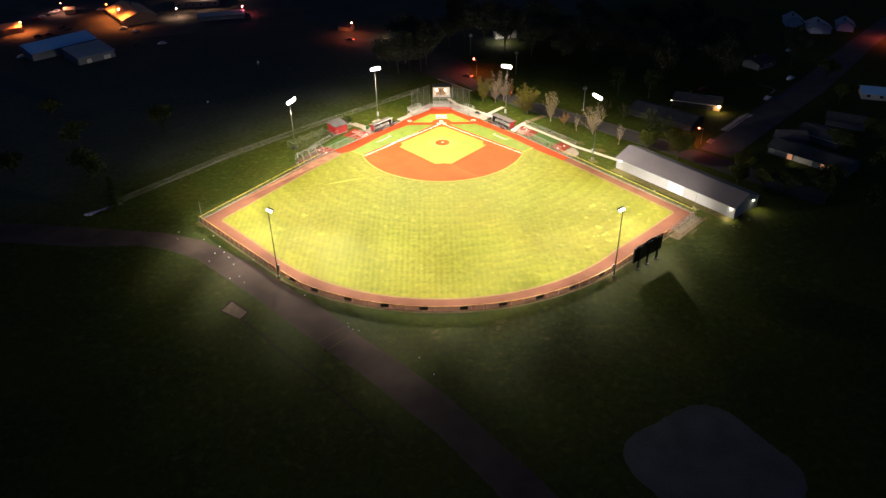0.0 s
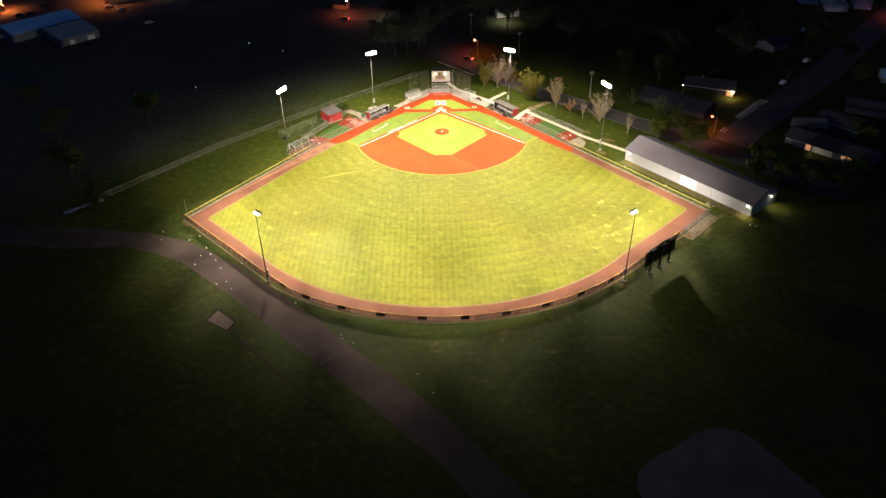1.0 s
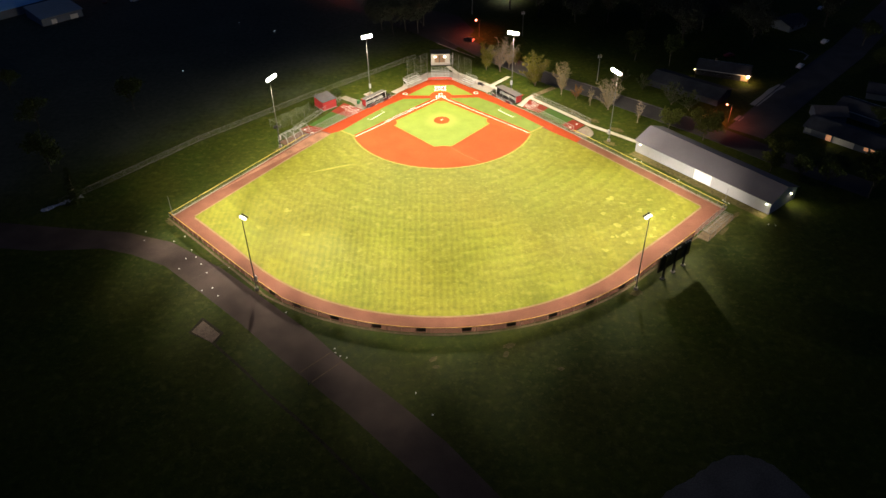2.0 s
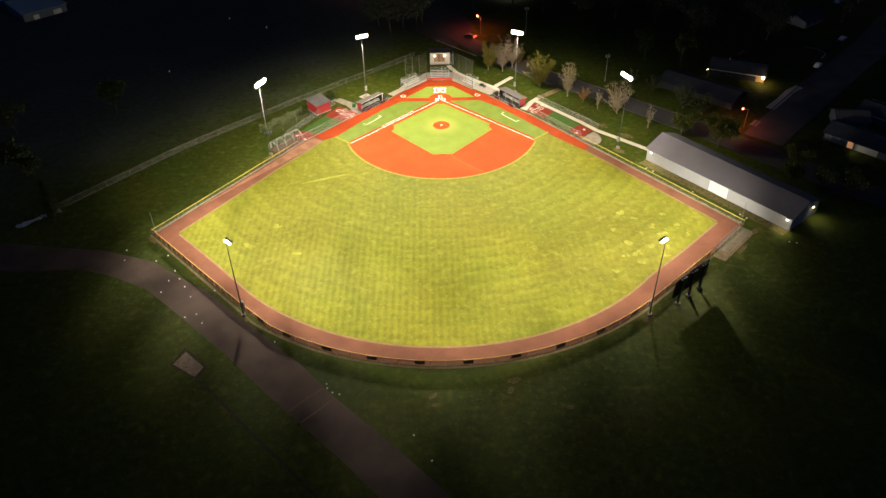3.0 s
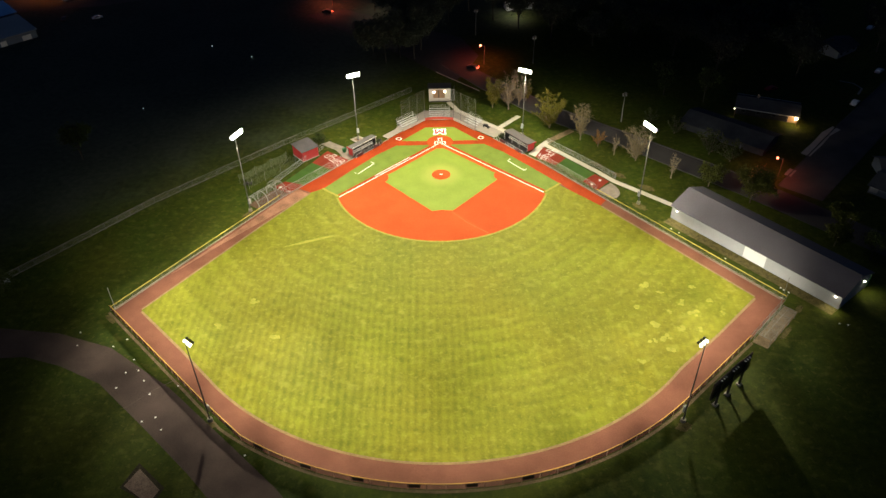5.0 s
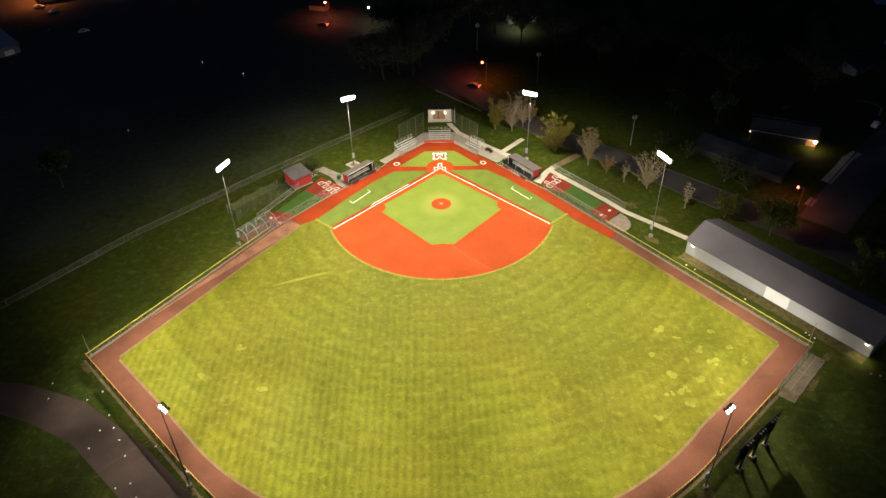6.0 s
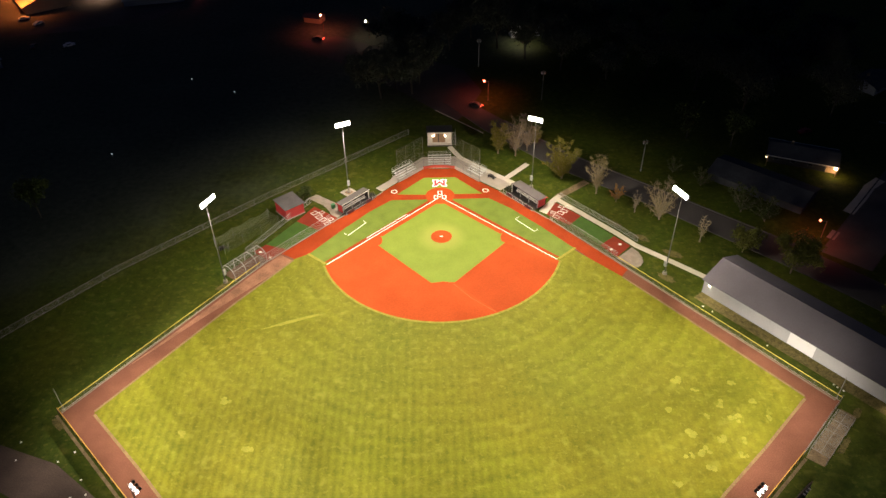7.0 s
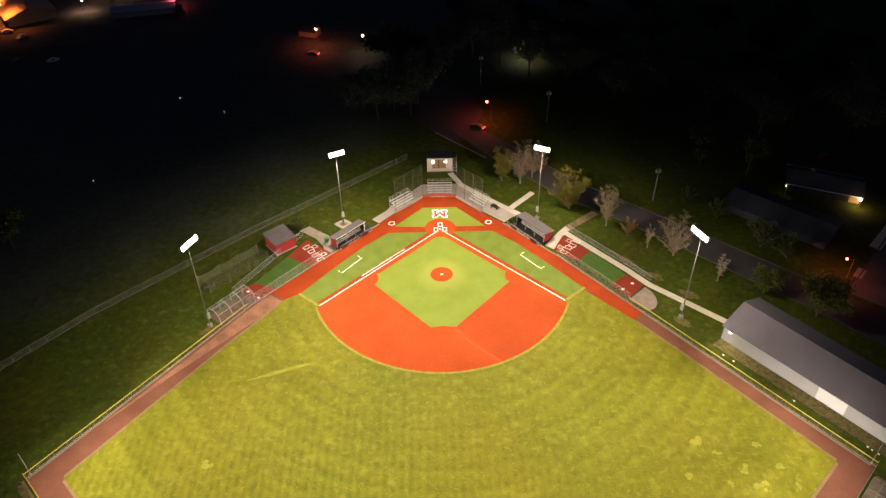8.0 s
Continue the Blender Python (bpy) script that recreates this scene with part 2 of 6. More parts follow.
M_ASPH = material("path_asphalt", (0.080, 0.058, 0.050), 0.95, dark=0.62, light=1.5, scale=0.11, fine=6, bump=0.2, spec=0.08)
M_CLOVER = material("pale_clover", (0.195, 0.186, 0.026), 0.9, dark=0.8, light=1.25, scale=0.7, fine=4, spec=0.1)
M_SAND = material("sandy_edge", (0.185, 0.125, 0.062), 0.95, dark=0.75, light=1.2, scale=0.5, fine=4, spec=0.1)
M_WORN = material("worn_grass_and_dirt", (0.100, 0.082, 0.032), 0.95, dark=0.55, light=1.5, scale=0.9, fine=3, bump=0.3, spec=0.1)
M_DIRT = material("bare_dirt", (0.17, 0.125, 0.075), 0.95, dark=0.6, light=1.3, scale=0.6, fine=3, bump=0.3, spec=0.1)
M_ROAD = material("road_asphalt", (0.043, 0.038, 0.036), 0.85, dark=0.75, light=1.3, scale=0.15, fine=5)
M_YARD = material("dusty_yard", (0.095, 0.082, 0.074), 0.95, dark=0.6, light=1.4, scale=0.06, fine=3, spec=0.1)
M_STREET = material("grey_street_asphalt", (0.080, 0.074, 0.070), 0.9, dark=0.75, light=1.3, scale=0.15, fine=5, spec=0.2)
M_GRAVEL = material("pale_gravel", (0.21, 0.20, 0.195), 0.95, dark=0.85, light=1.1, scale=0.2, fine=5, bump=0.3)
M_GALV = material("galvanised_steel", (0.42, 0.42, 0.42), 0.5, 0.15, dark=0.85, light=1.1)
M_ROOFGREY = material("weathered_grey_roof", (0.080, 0.070, 0.066), 0.7, dark=0.85, light=1.15)
M_WIRE = material("chain_link_wire", (0.40, 0.40, 0.38), 0.5, 0.1, dark=0.9, light=1.1)
M_POST = material("weathered_post", (0.20, 0.20, 0.19), 0.6, 0.2)
M_GREENNET = material("green_netting", (0.15, 0.175, 0.085), 0.8)
M_YELLOW = material("yellow_fence_cap", (0.66, 0.53, 0.09), 0.5, dark=0.9, light=1.05)
M_AMBER = material("amber_fence_cap", (0.50, 0.29, 0.035), 0.6, dark=0.8, light=1.1)
M_GREENBIN = material("green_plastic", (0.03, 0.16, 0.05), 0.5)
M_EMBLEM = material("red_emblem_paint", (0.40, 0.03, 0.045), 0.8, dark=0.9, light=1.08)
M_BLACK = material("black_vinyl", (0.018, 0.016, 0.016), 0.5)
M_BOARD = material("dark_fence_board", (0.15, 0.105, 0.08), 0.8, dark=0.6, light=1.4)
M_DOOR = material("white_sliding_door", (0.84, 0.84, 0.87), 0.6, dark=0.95, light=1.03)
M_SCREEN = material("brown_mesh_windscreen", (0.030, 0.021, 0.017), 0.9, dark=0.7, light=1.3, spec=0.1)
thin = M_SCREEN.node_tree.nodes.new("ShaderNodeBsdfTranslucent")
thin.inputs[0].default_value = (0.08, 0.05, 0.036, 1)
blend = M_SCREEN.node_tree.nodes.new("ShaderNodeMixShader")
blend.inputs[0].default_value = 0.26
M_SCREEN.node_tree.links.new(M_SCREEN.node_tree.nodes["Principled BSDF"].outputs[0], blend.inputs[1])
M_SCREEN.node_tree.links.new(thin.outputs[0], blend.inputs[2])
# the weave lets part of the light through its holes
hole, weave = M_SCREEN.node_tree.nodes.new("ShaderNodeBsdfTransparent"), M_SCREEN.node_tree.nodes.new("ShaderNodeMixShader")
weave.inputs[0].default_value = 0.62
M_SCREEN.node_tree.links.new(blend.outputs[0], weave.inputs[1])
M_SCREEN.node_tree.links.new(hole.outputs[0], weave.inputs[2])
M_SCREEN.node_tree.links.new(weave.outputs[0], M_SCREEN.node_tree.nodes["Material Output"].inputs[0])
M_RED = material("red_painted_wood", (0.42, 0.035, 0.035), 0.6, dark=0.8, light=1.15)
M_SHINGLE = material("grey_shingle", (0.088, 0.080, 0.082), 0.9, dark=0.75, light=1.2, fine=5)
M_STEEL_WALL = material("pale_sheet_metal", (0.44, 0.45, 0.48), 0.55, 0.0, dark=0.9, light=1.08, scale=0.2)
M_STEEL_ROOF = material("grey_sheet_roof", (0.130, 0.119, 0.138), 0.75, 0.0, dark=0.85, light=1.12, scale=0.15)
M_WHITEPAINT = material("white_paint", (0.80, 0.78, 0.74), 0.6, dark=0.92, light=1.05)
M_ALU = material("aluminium_plank", (0.62, 0.62, 0.60), 0.45, 0.15, dark=0.9, light=1.08)
M_DARK = material("dark_interior", (0.035, 0.030, 0.028), 0.8)
M_WOOD = material("brown_timber", (0.20, 0.12, 0.07), 0.8)
M_BARK = material("grey_bark", (0.13, 0.10, 0.075), 0.9, fine=9, bump=0.4)
M_GLASS = material("window_glass", (0.02, 0.025, 0.03), 0.08)
M_FLOODLENS = glow("lit_floodlight_lens", (1.0, 0.93, 0.80), 70.0)
M_GLARE_DISC = glow("floodlight_glare_disc", (1.0, 0.95, 0.86), 7.0)
M_WARMLAMP = glow("lit_wall_lamp", (1.0, 0.86, 0.62), 60.0)
M_WARM_GLOW = glow("lit_window_and_porch", (1.0, 0.45, 0.22), 0.22)
M_PAD = material("brown_pad", (0.20, 0.145, 0.115), 0.95, dark=0.6, light=1.3, scale=0.9, fine=4, bump=0.3, spec=0.1)
M_DUST = material("dusty_track", (0.215, 0.108, 0.068), 0.95, dark=0.6, light=1.4, scale=0.35, fine=5, bump=0.3, spec=0.06)
M_TANKERB = material("tan_kerb", (0.205, 0.165, 0.128), 0.9, dark=0.8, light=1.15, scale=0.5, fine=6)
M_SOIL = material("dark_soil", (0.036, 0.030, 0.019), 0.95, dark=0.6, light=1.5, scale=0.6, fine=3, spec=0.1)
M_ASPH_WORN = material("worn_pale_asphalt", (0.098, 0.071, 0.061), 0.95, dark=0.6, light=1.4, scale=0.35, fine=5, bump=0.2)
M_RUBBER = material("black_rubber", (0.02, 0.02, 0.02), 0.7)

# ---------------------------------------------------------------- building helpers


def finish(name, bm, mat, parent=None, smooth=False):
    bmesh.ops.recalc_face_normals(bm, faces=bm.faces)
    me = bpy.data.meshes.new(name)
    bm.to_mesh(me)
    bm.free()
    me.materials.append(mat)
    if smooth:
        for p in me.polygons:
            p.use_smooth = True
    ob = new(name, me)
    if parent:
        ob.parent = parent
    return ob


def part(name, bm, mat, parent, label="", smooth=False):
    ob = finish(name, bm, mat, parent, smooth)
    return tagged(ob, label) if label else ob


def thing(name, label, category, group="", x=0.0, y=0.0, z=0.0, turn=0.0, kind=""):
    ob = new(name)
    ob.empty_display_size = 0.3
    ob.matrix_world = pose(x, y, z, 0, 0, turn)
    return tagged(ob, label, category, group, kind)


def box(bm, x0, x1, y0, y1, z0, z1, m=None, bevel=0.0):
    r = bmesh.ops.create_cube(bm, size=1.0)
    vs = r["verts"]
    for v in vs:
        v.co = Vector(((x0 + x1) / 2 + v.co.x * (x1 - x0), (y0 + y1) / 2 + v.co.y * (y1 - y0), (z0 + z1) / 2 + v.co.z * (z1 - z0)))
    if bevel:
        es = list({e for v in vs for e in v.link_edges})
        bmesh.ops.bevel(bm, geom=es, offset=bevel, segments=1, affect="EDGES")
    if m is not None:
        bmesh.ops.transform(bm, matrix=m, verts=[v for v in vs if v.is_valid])
    return bm


def boxes(*dims, bevel=0.0):
    bm = bmesh.new()
    for d in dims:
        box(bm, *d, bevel=bevel)
    return bm


def tube(bm, a, b, r0, r1=None, n=8):
    """A tapered rod from a to b."""
    a, b = Vector(a), Vector(b)
    r1 = r0 if r1 is None else r1
    d = b - a
    m = Matrix.Translation((a + b) / 2) @ d.to_track_quat("Z", "Y").to_matrix().to_4x4()
    bmesh.ops.create_cone(bm, cap_ends=True, segments=n, radius1=r0, radius2=r1, depth=d.length, matrix=m)
    return bm


def tubes(rods, n=6):
    bm = bmesh.new()
    for a, b, r in rods:
        tube(bm, a, b, r, n=n)
    return bm


def sheet(points, z, thick=0.0):
    """A flat polygon, triangulated, with an optional edge going down."""
    bm = bmesh.new()
    f = bm.faces.new([bm.verts.new((x, y, z)) for x, y in points])
    f.normal_update()
    if f.normal.z < 0:
        f.normal_flip()
    if thick:
        r = bmesh.ops.extrude_face_region(bm, geom=[f])
        bmesh.ops.translate(bm, vec=(0, 0, -thick), verts=[v for v in r["geom"] if isinstance(v, bmesh.types.BMVert)])
    bmesh.ops.triangulate(bm, faces=bm.faces[:], ngon_method="EAR_CLIP")
    return bm


def strip(points, width, z):
    """A flat band of that width along a line of points."""
    bm = bmesh.new()
    pts = [Vector((x, y)) for x, y in points]
    row = []
    for i, p in enumerate(pts):
        a, b = pts[max(i - 1, 0)], pts[min(i + 1, len(pts) - 1)]
        d = (b - a).normalized()
        n = Vector((-d.y, d.x)) * width / 2
        row.append((bm.verts.new((*(p + n), z)), bm.verts.new((*(p - n), z))))
    for (a, b), (c, d) in zip(row, row[1:]):
        bm.faces.new((a, b, d, c))
    return bm


def arc(cx, cy, r, a0, a1, n):
    return [(cx + r * math.cos(radians(a0 + (a1 - a0) * i / n)), cy + r * math.sin(radians(a0 + (a1 - a0) * i / n))) for i in range(n + 1)]


def ring(cx, cy, r0, r1, z, n=32):
    bm = bmesh.new()
    o = [bm.verts.new((x, y, z)) for x, y in arc(cx, cy, r1, 0, 360, n)[:-1]]
    i = [bm.verts.new((x, y, z)) for x, y in arc(cx, cy, r0, 0, 360, n)[:-1]]
    for k in range(n):
        bm.faces.new((o[k], o[(k + 1) % n], i[(k + 1) % n], i[k]))
    return bm


def structure(name, bm, mat, label, category):
    return tagged(finish(name, bm, mat), label, category, kind="structure")


def mesh_net(a, b, z0, z1, gap=0.16, wire=0.012):
    """Chain link between two posts: crossing diagonal wires, as thin ribbons."""
    a, b = Vector((*a, 0)), Vector((*b, 0))
    d = b - a
    length, h = d.length, z1 - z0
    u = d.normalized()
    verts, faces = [], []
    k = -h
    while k < length:
        for s in (1, -1):
            t0, t1 = max(k, 0), min(k + h, length)
            if t1 - t0 > 0.02:
                za, zb = t0 - k, t1 - k
                if s < 0:
                    za, zb = h - za, h - zb
                p, q = a + u * t0 + Vector((0, 0, z0 + za)), a + u * t1 + Vector((0, 0, z0 + zb))
                o = Vector((0, 0, wire * 0.7))
                i = len(verts)
                verts += [p - o, p + o, q + o, q - o]
                faces.append((i, i + 1, i + 2, i + 3))
        k += gap * 1.414
    return verts, faces


def net_part(name, runs, mat, parent, gap=0.16, wire=0.012, label=""):
    verts, faces = [], []
    for a, b, z0, z1 in runs:
        v, f = mesh_net(a, b, z0, z1, gap, wire)
        n = len(verts)
        verts += v
        faces += [tuple(i + n for i in q) for q in f]
    me = bpy.data.meshes.new(name)
    me.from_pydata([tuple(v) for v in verts], [], faces)
    me.materials.append(mat)
    ob = new(name, me)
    ob.parent = parent
    return tagged(ob, label) if label else ob


def along(points, step):
    """Points at even steps along a broken line, corners kept."""
    out = []
    for (x0, y0), (x1, y1) in zip(points, points[1:]):
        n = max(1, round(math.hypot(x1 - x0, y1 - y0) / step))
        out += [(x0 + (x1 - x0) * i / n, y0 + (y1 - y0) * i / n) for i in range(n)]
    return out + [points[-1]]


# ---------------------------------------------------------------- ground and field
bm = bmesh.new()
bmesh.ops.create_grid(bm, x_segments=40, y_segments=40, size=2500)
structure("ground", bm, M_ROUGH, "dark rough grass of the park in night shade", "ground")

CX, CY, RW = -0.5, -51.5, 72.5          # the curve of the outfield wall
FENCE_L = [(-16.5, 3.2), (-29.6, -10.9), (-44.2, -26.9), (-78.2, -74.0)]
FENCE_R = [(17.0, 2.4), (29.2, -11.4), (43.6, -29.6), (79.4, -76.0)]
WALL = [(-78.2, -74.0), (-49.6, -103.3)] + arc(CX, CY, RW, 236.5, 313.5, 28) + [(66.6, -88.6), (79.4, -76.0)]
BACK = [(-4.6, 15.3), (4.6, 15.0)]

field = FENCE_L[::-1] + [(-12.0, 8.1), (-4.6, 15.3), (4.6, 15.0), (11.6, 7.6)] + FENCE_R + WALL[::-1][1:-1]
structure("warning_track", sheet(field, 0.010), M_TRACK, "reddish brown gravel warning track inside the outfield fence", "track")

lawn = [(-71.2, -74.2), (-48.5, -41.3), (-37.3, -26.2), (-29.0, -20.0), (0, -15), (29, -20), (36.8, -28.3), (43.7, -35.8), (51.3, -45.7), (72.8, -74.7)]
lawn += [(60.5, -86.5)] + arc(CX, CY, 67.2, 317, 222, 34) + [(-58.5, -87.5)]
structure("outfield_lawn", sheet(lawn, 0.022), M_LAWN, "bright mown outfield lawn lit by floodlights", "lawn")

edge = arc(CX, CY, 67.0, 318, 221, 40)
structure("track_edge", strip([(72.6, -75.0), (60.3, -86.6)] + edge + [(-58.3, -87.6), (-71.0, -74.6)], 0.55, 0.026), M_SAND, "sandy edge between warning track and lawn", "track")
structure("track_edge", strip([(-71.2, -73.8), (-48.7, -41.6), (-37.6, -26.6)], 0.5, 0.026), M_SAND, "sandy edge between warning track and lawn", "track")
structure("track_edge", strip([(72.8, -74.3), (51.5, -45.9), (43.9, -36.1)], 0.5, 0.026), M_SAND, "sandy edge between warning track and lawn", "track")

# clay coloured turf: foul apron and infield skin
apron = [(-37.3, -26.2), (-41.4, -23.7), (-29.6, -10.9), (-16.5, 3.2), (-12.0, 8.1), (-4.6, 15.3), (4.6, 15.0), (11.6, 7.6), (17.0, 2.4), (29.2, -11.4), (46.1, -32.8), (43.7, -35.8), (36.9, -28.4), (34.2, -24.4), (29.6, -28.3), (24.0, -24.0), (-24.0, -24.0), (-29.6, -28.3), (-34.2, -24.4)]
structure("apron_turf", sheet(apron, 0.030), M_CLAY_APRON, "clay red artificial turf apron along the dugouts", "turf")
skin = [(0, 0.4)] + arc(0, -19.2, 31.0, -19.0, -161.0, 48)
structure("infield_skin", sheet(skin, 0.038), M_CLAY, "clay red artificial turf of the base paths", "turf")
# green foul territory on both sides
foul_r = [(2.9, -0.9), (13.7, -0.9), (19.5, -6.2), (26.5, -14.6), (33.9, -24.3), (29.8, -27.9)]
for sx in (-1, 1):
    structure("foul_turf", sheet([(sx * x, y) for x, y in foul_r], 0.046), M_TURF_FOUL, "green artificial turf between foul line and apron", "turf")
structure("backstop_turf", sheet([(-12.2, 1.9), (-4.6, 10.3), (4.6, 10.3), (12.0, 1.5), (4.2, 1.5), (-4.2, 1.5)], 0.046), M_TURF, "green artificial turf behind home plate", "turf")
# infield green with its cut corners
infield = [(0.0, -2.0)]
infield += [(15.5, -17.5)] + arc(19.4, -19.4, 3.96, 148, 200, 6) + [(16.4, -21.4)]
infield += [(2.9, -36.6)] + [(1.6, -36.5), (0.0, -36.2), (-1.6, -36.5)] + [(-2.9, -36.6)]
infield += [(-16.4, -21.4)] + [(-x, y) for x, y in arc(19.4, -19.4, 3.96, 200, 148, 6)] + [(-15.5, -17.5)]
structure("infield_turf", sheet(infield, 0.054), M_TURF, "green artificial turf of the infield diamond", "turf")
structure("infield_nap", sheet([(2.9, -36.9)] + [(16.6, -21.6), (19.4, -23.2), (27.4, -29.4)] + arc(0, -19.2, 30.8, -22.0, -66.0, 16), 0.0405), M_CLAY_NAP, "clay red turf brushed the other way", "turf")
structure("turf_seam", strip([(2.6, -37.2), (6.6, -42.4), (12.0, -47.3)], 0.26, 0.0435), M_CLAY_SEAM, "pale seam between two turf rolls", "turf")
structure("home_circle", sheet(arc(0, 0.9, 4.1, 0, 360, 48)[:-1], 0.062), M_CLAY, "clay red circle around home plate", "turf")

# pitcher's mound
bm = bmesh.new()
rows = []
for r, z in ((2.75, 0.062), (2.2, 0.11), (1.5, 0.20), (0.8, 0.25), (0.02, 0.26)):
    rows.append([bm.verts.new((x, y, z)) for x, y in arc(0, -18.2, r, 0, 360, 40)[:-1]])
for a, b in zip(rows, rows[1:]):
    for k in range(40):
        bm.faces.new((a[k], a[(k + 1) % 40], b[(k + 1) % 40], b[k]))
structure("pitchers_mound", bm, M_CLAY, "low clay red pitcher's mound", "mound")
tagged(finish("pitching_rubber", boxes((-0.40, 0.40, -18.55, -18.25, 0.25, 0.30), bevel=0.01), M_WHITE), "white rubber slab on the pitcher's mound", "pitching rubber")

# pale fringe of longer grass round the skin
structure("lawn_fringe", strip(arc(0, -19.2, 31.25, -18.6, -161.4, 60), 0.55, 0.040), M_FRINGE, "pale fringe of longer grass round the infield", "lawn")
for sx in (-1, 1):
    structure("lawn_fringe", strip([(sx * 29.3, -28.4), (sx * 34.2, -24.2)], 0.7, 0.049), M_FRINGE, "pale fringe of longer grass at the turf edge", "lawn")

# white lines
for sx in (-1, 1):
    structure("foul_line", strip([(sx * 1.1, -0.9), (sx * 28.9, -28.7)], 0.22, 0.072), M_WHITE, "white foul line painted on the turf", "line")
    structure("on_deck_circle", ring(sx * 13.0, 3.3 if sx < 0 else 3.0, 0.66, 0.92, 0.072), M_WHITE, "white on-deck ring painted on red turf", "marking")
    structure("coach_box", strip([(sx * 21.1, -10.3), (sx * 20.1, -11.2), (sx * 24.6, -16.9), (sx * 25.6, -16.0)], 0.19, 0.072), M_WHITE, "white coach's box painted on green turf", "marking")
structure("runner_lane", strip([(-19.6, -18.2), (-9.4, -8.0), (-8.9, -8.5)], 0.20, 0.074), M_WHITE, "white runner's lane beside the foul line", "marking")


def outline(x0, x1, y0, y1, w, z):
    return boxes((x0, x1, y0, y0 + w, z, z + 0.004), (x0, x1, y1 - w, y1, z, z + 0.004), (x0, x0 + w, y0 + w, y1 - w, z, z + 0.004), (x1 - w, x1, y0 + w, y1 - w, z, z + 0.004))


for x0, x1, y0, y1 in ((-1.75, -0.55, -0.75, 1.05), (0.55, 1.75, -0.75, 1.05), (-0.65, 0.65, 1.3, 3.2)):
    structure("batters_box", outline(x0, x1, y0, y1, 0.24, 0.072), M_WHITE, "white box painted beside home plate", "marking")
structure("home_plate", sheet([(0, 0), (0.3, 0.25), (0.3, 0.5), (-0.3, 0.5), (-0.3, 0.25)], 0.078), M_WHITE, "white home plate set in the turf", "plate")


def letter(points, z, mat, name, label):
    structure(name, sheet(points, z), mat, label, "marking")


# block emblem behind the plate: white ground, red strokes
EM = [(-2.1, 9.2), (-0.45, 9.2), (0, 8.85), (0.45, 9.2), (2.1, 9.2), (2.1, 8.1), (1.85, 8.1), (1.85, 6.6), (2.1, 6.6), (2.1, 5.5), (0.8, 5.5), (0, 6.7), (-0.8, 5.5), (-2.1, 5.5), (-2.1, 6.6), (-1.85, 6.6), (-1.85, 8.1), (-2.1, 8.1)]
letter(EM, 0.056, M_WHITE, "emblem_ground", "white block emblem painted on the turf behind the plate")
EMR = [(-1.75, 8.85), (-0.75, 8.85), (-0.75, 8.45), (-0.95, 8.45), (-0.95, 7.1), (0, 8.5), (0.95, 7.1), (0.95, 8.45), (0.75, 8.45), (0.75, 8.85), (1.75, 8.85), (1.75, 8.45), (1.55, 8.45), (1.55, 6.25), (1.75, 6.25), (1.75, 5.85), (0.95, 5.85), (0, 7.35), (-0.95, 5.85), (-1.75, 5.85), (-1.75, 6.25), (-1.55, 6.25), (-1.55, 8.45), (-1.75, 8.45)]
letter(EMR, 0.064, M_EMBLEM, "emblem_strokes", "red strokes of the painted block emblem")

# asphalt path with its bend, and the side paths
PATH_IN = [(-150, -72), (-125, -75), (-105, -78.5), (-87.5, -81.2), (-74.2, -86.2), (-58.2, -98.2), (-45.8, -109.9), (-32.3, -122.8), (-24.7, -131.5), (-10.9, -145.2), (-1.8, -155.0), (15.6, -178), (40, -215), (70, -260)]
PATH_OUT = [(55, -262), (26, -217), (6.6, -181), (-4.0, -166.5), (-21.5, -147.5), (-37.2, -132.0), (-49.2, -119.3), (-61.4, -107.6), (-73.3, -96.6), (-83.7, -91.2), (-92.4, -88.3), (-108.6, -88.8), (-128, -86), (-150, -83)]
structure("asphalt_path", sheet(PATH_IN + PATH_OUT, 0.012), M_ASPH, "worn asphalt path curving past the outfield fence", "path")
for a, b in (((-33.2, -135.2), (-27.2, -129.4)), ((-30.4, -138.2), (-24.6, -132.4))):
    structure("path_line", strip([a, b], 0.24, 0.020), M_DIRT, "pale saw-cut joint across the asphalt path", "marking")
structure("pad_rim", sheet([(-58.9, -116.6), (-52.6, -122.2), (-53.8, -125.9), (-60.9, -121.9)], 0.009), M_SOIL, "dark soil rim round the worn pad", "dirt")
structure("concrete_pad", sheet([(-58.4, -117.9), (-53.4, -122.6), (-54.6, -125.4), (-60.2, -121.6)], 0.05, 0.05), M_PAD, "small worn brown pad in the dark grass", "pad")
rnd = random.Random(12)
ring_pts = []
for i in range(90):
    a = 2 * math.pi * i / 90
    k = 16.2 + 1.5 * math.cos(4 * (a - radians(75))) + rnd.uniform(-0.2, 0.2)
    ring_pts.append((51.5 + k * math.cos(a), -177 + k * math.sin(a)))
structure("far_infield_dirt", sheet(ring_pts, 0.014), M_INFIELD_DIRT, "pale bare dirt circle of a second diamond in the dark", "dirt")


def patch(cx, cy, rx, ry, turn, seed, mat, name, label, category, z=0.006):
    """An irregular flat patch."""
    rnd = random.Random(seed)
    pts = []
    for k in range(22):
        a = 2 * math.pi * k / 22
        q = rnd.uniform(0.72, 1.1)
        x, y = rx * q * math.cos(a), ry * q * math.sin(a)
        c, s = math.cos(radians(turn)), math.sin(radians(turn))
        pts.append((cx + x * c - y * s, cy + x * s + y * c))
    structure(name, sheet(pts, z), mat, label, category)


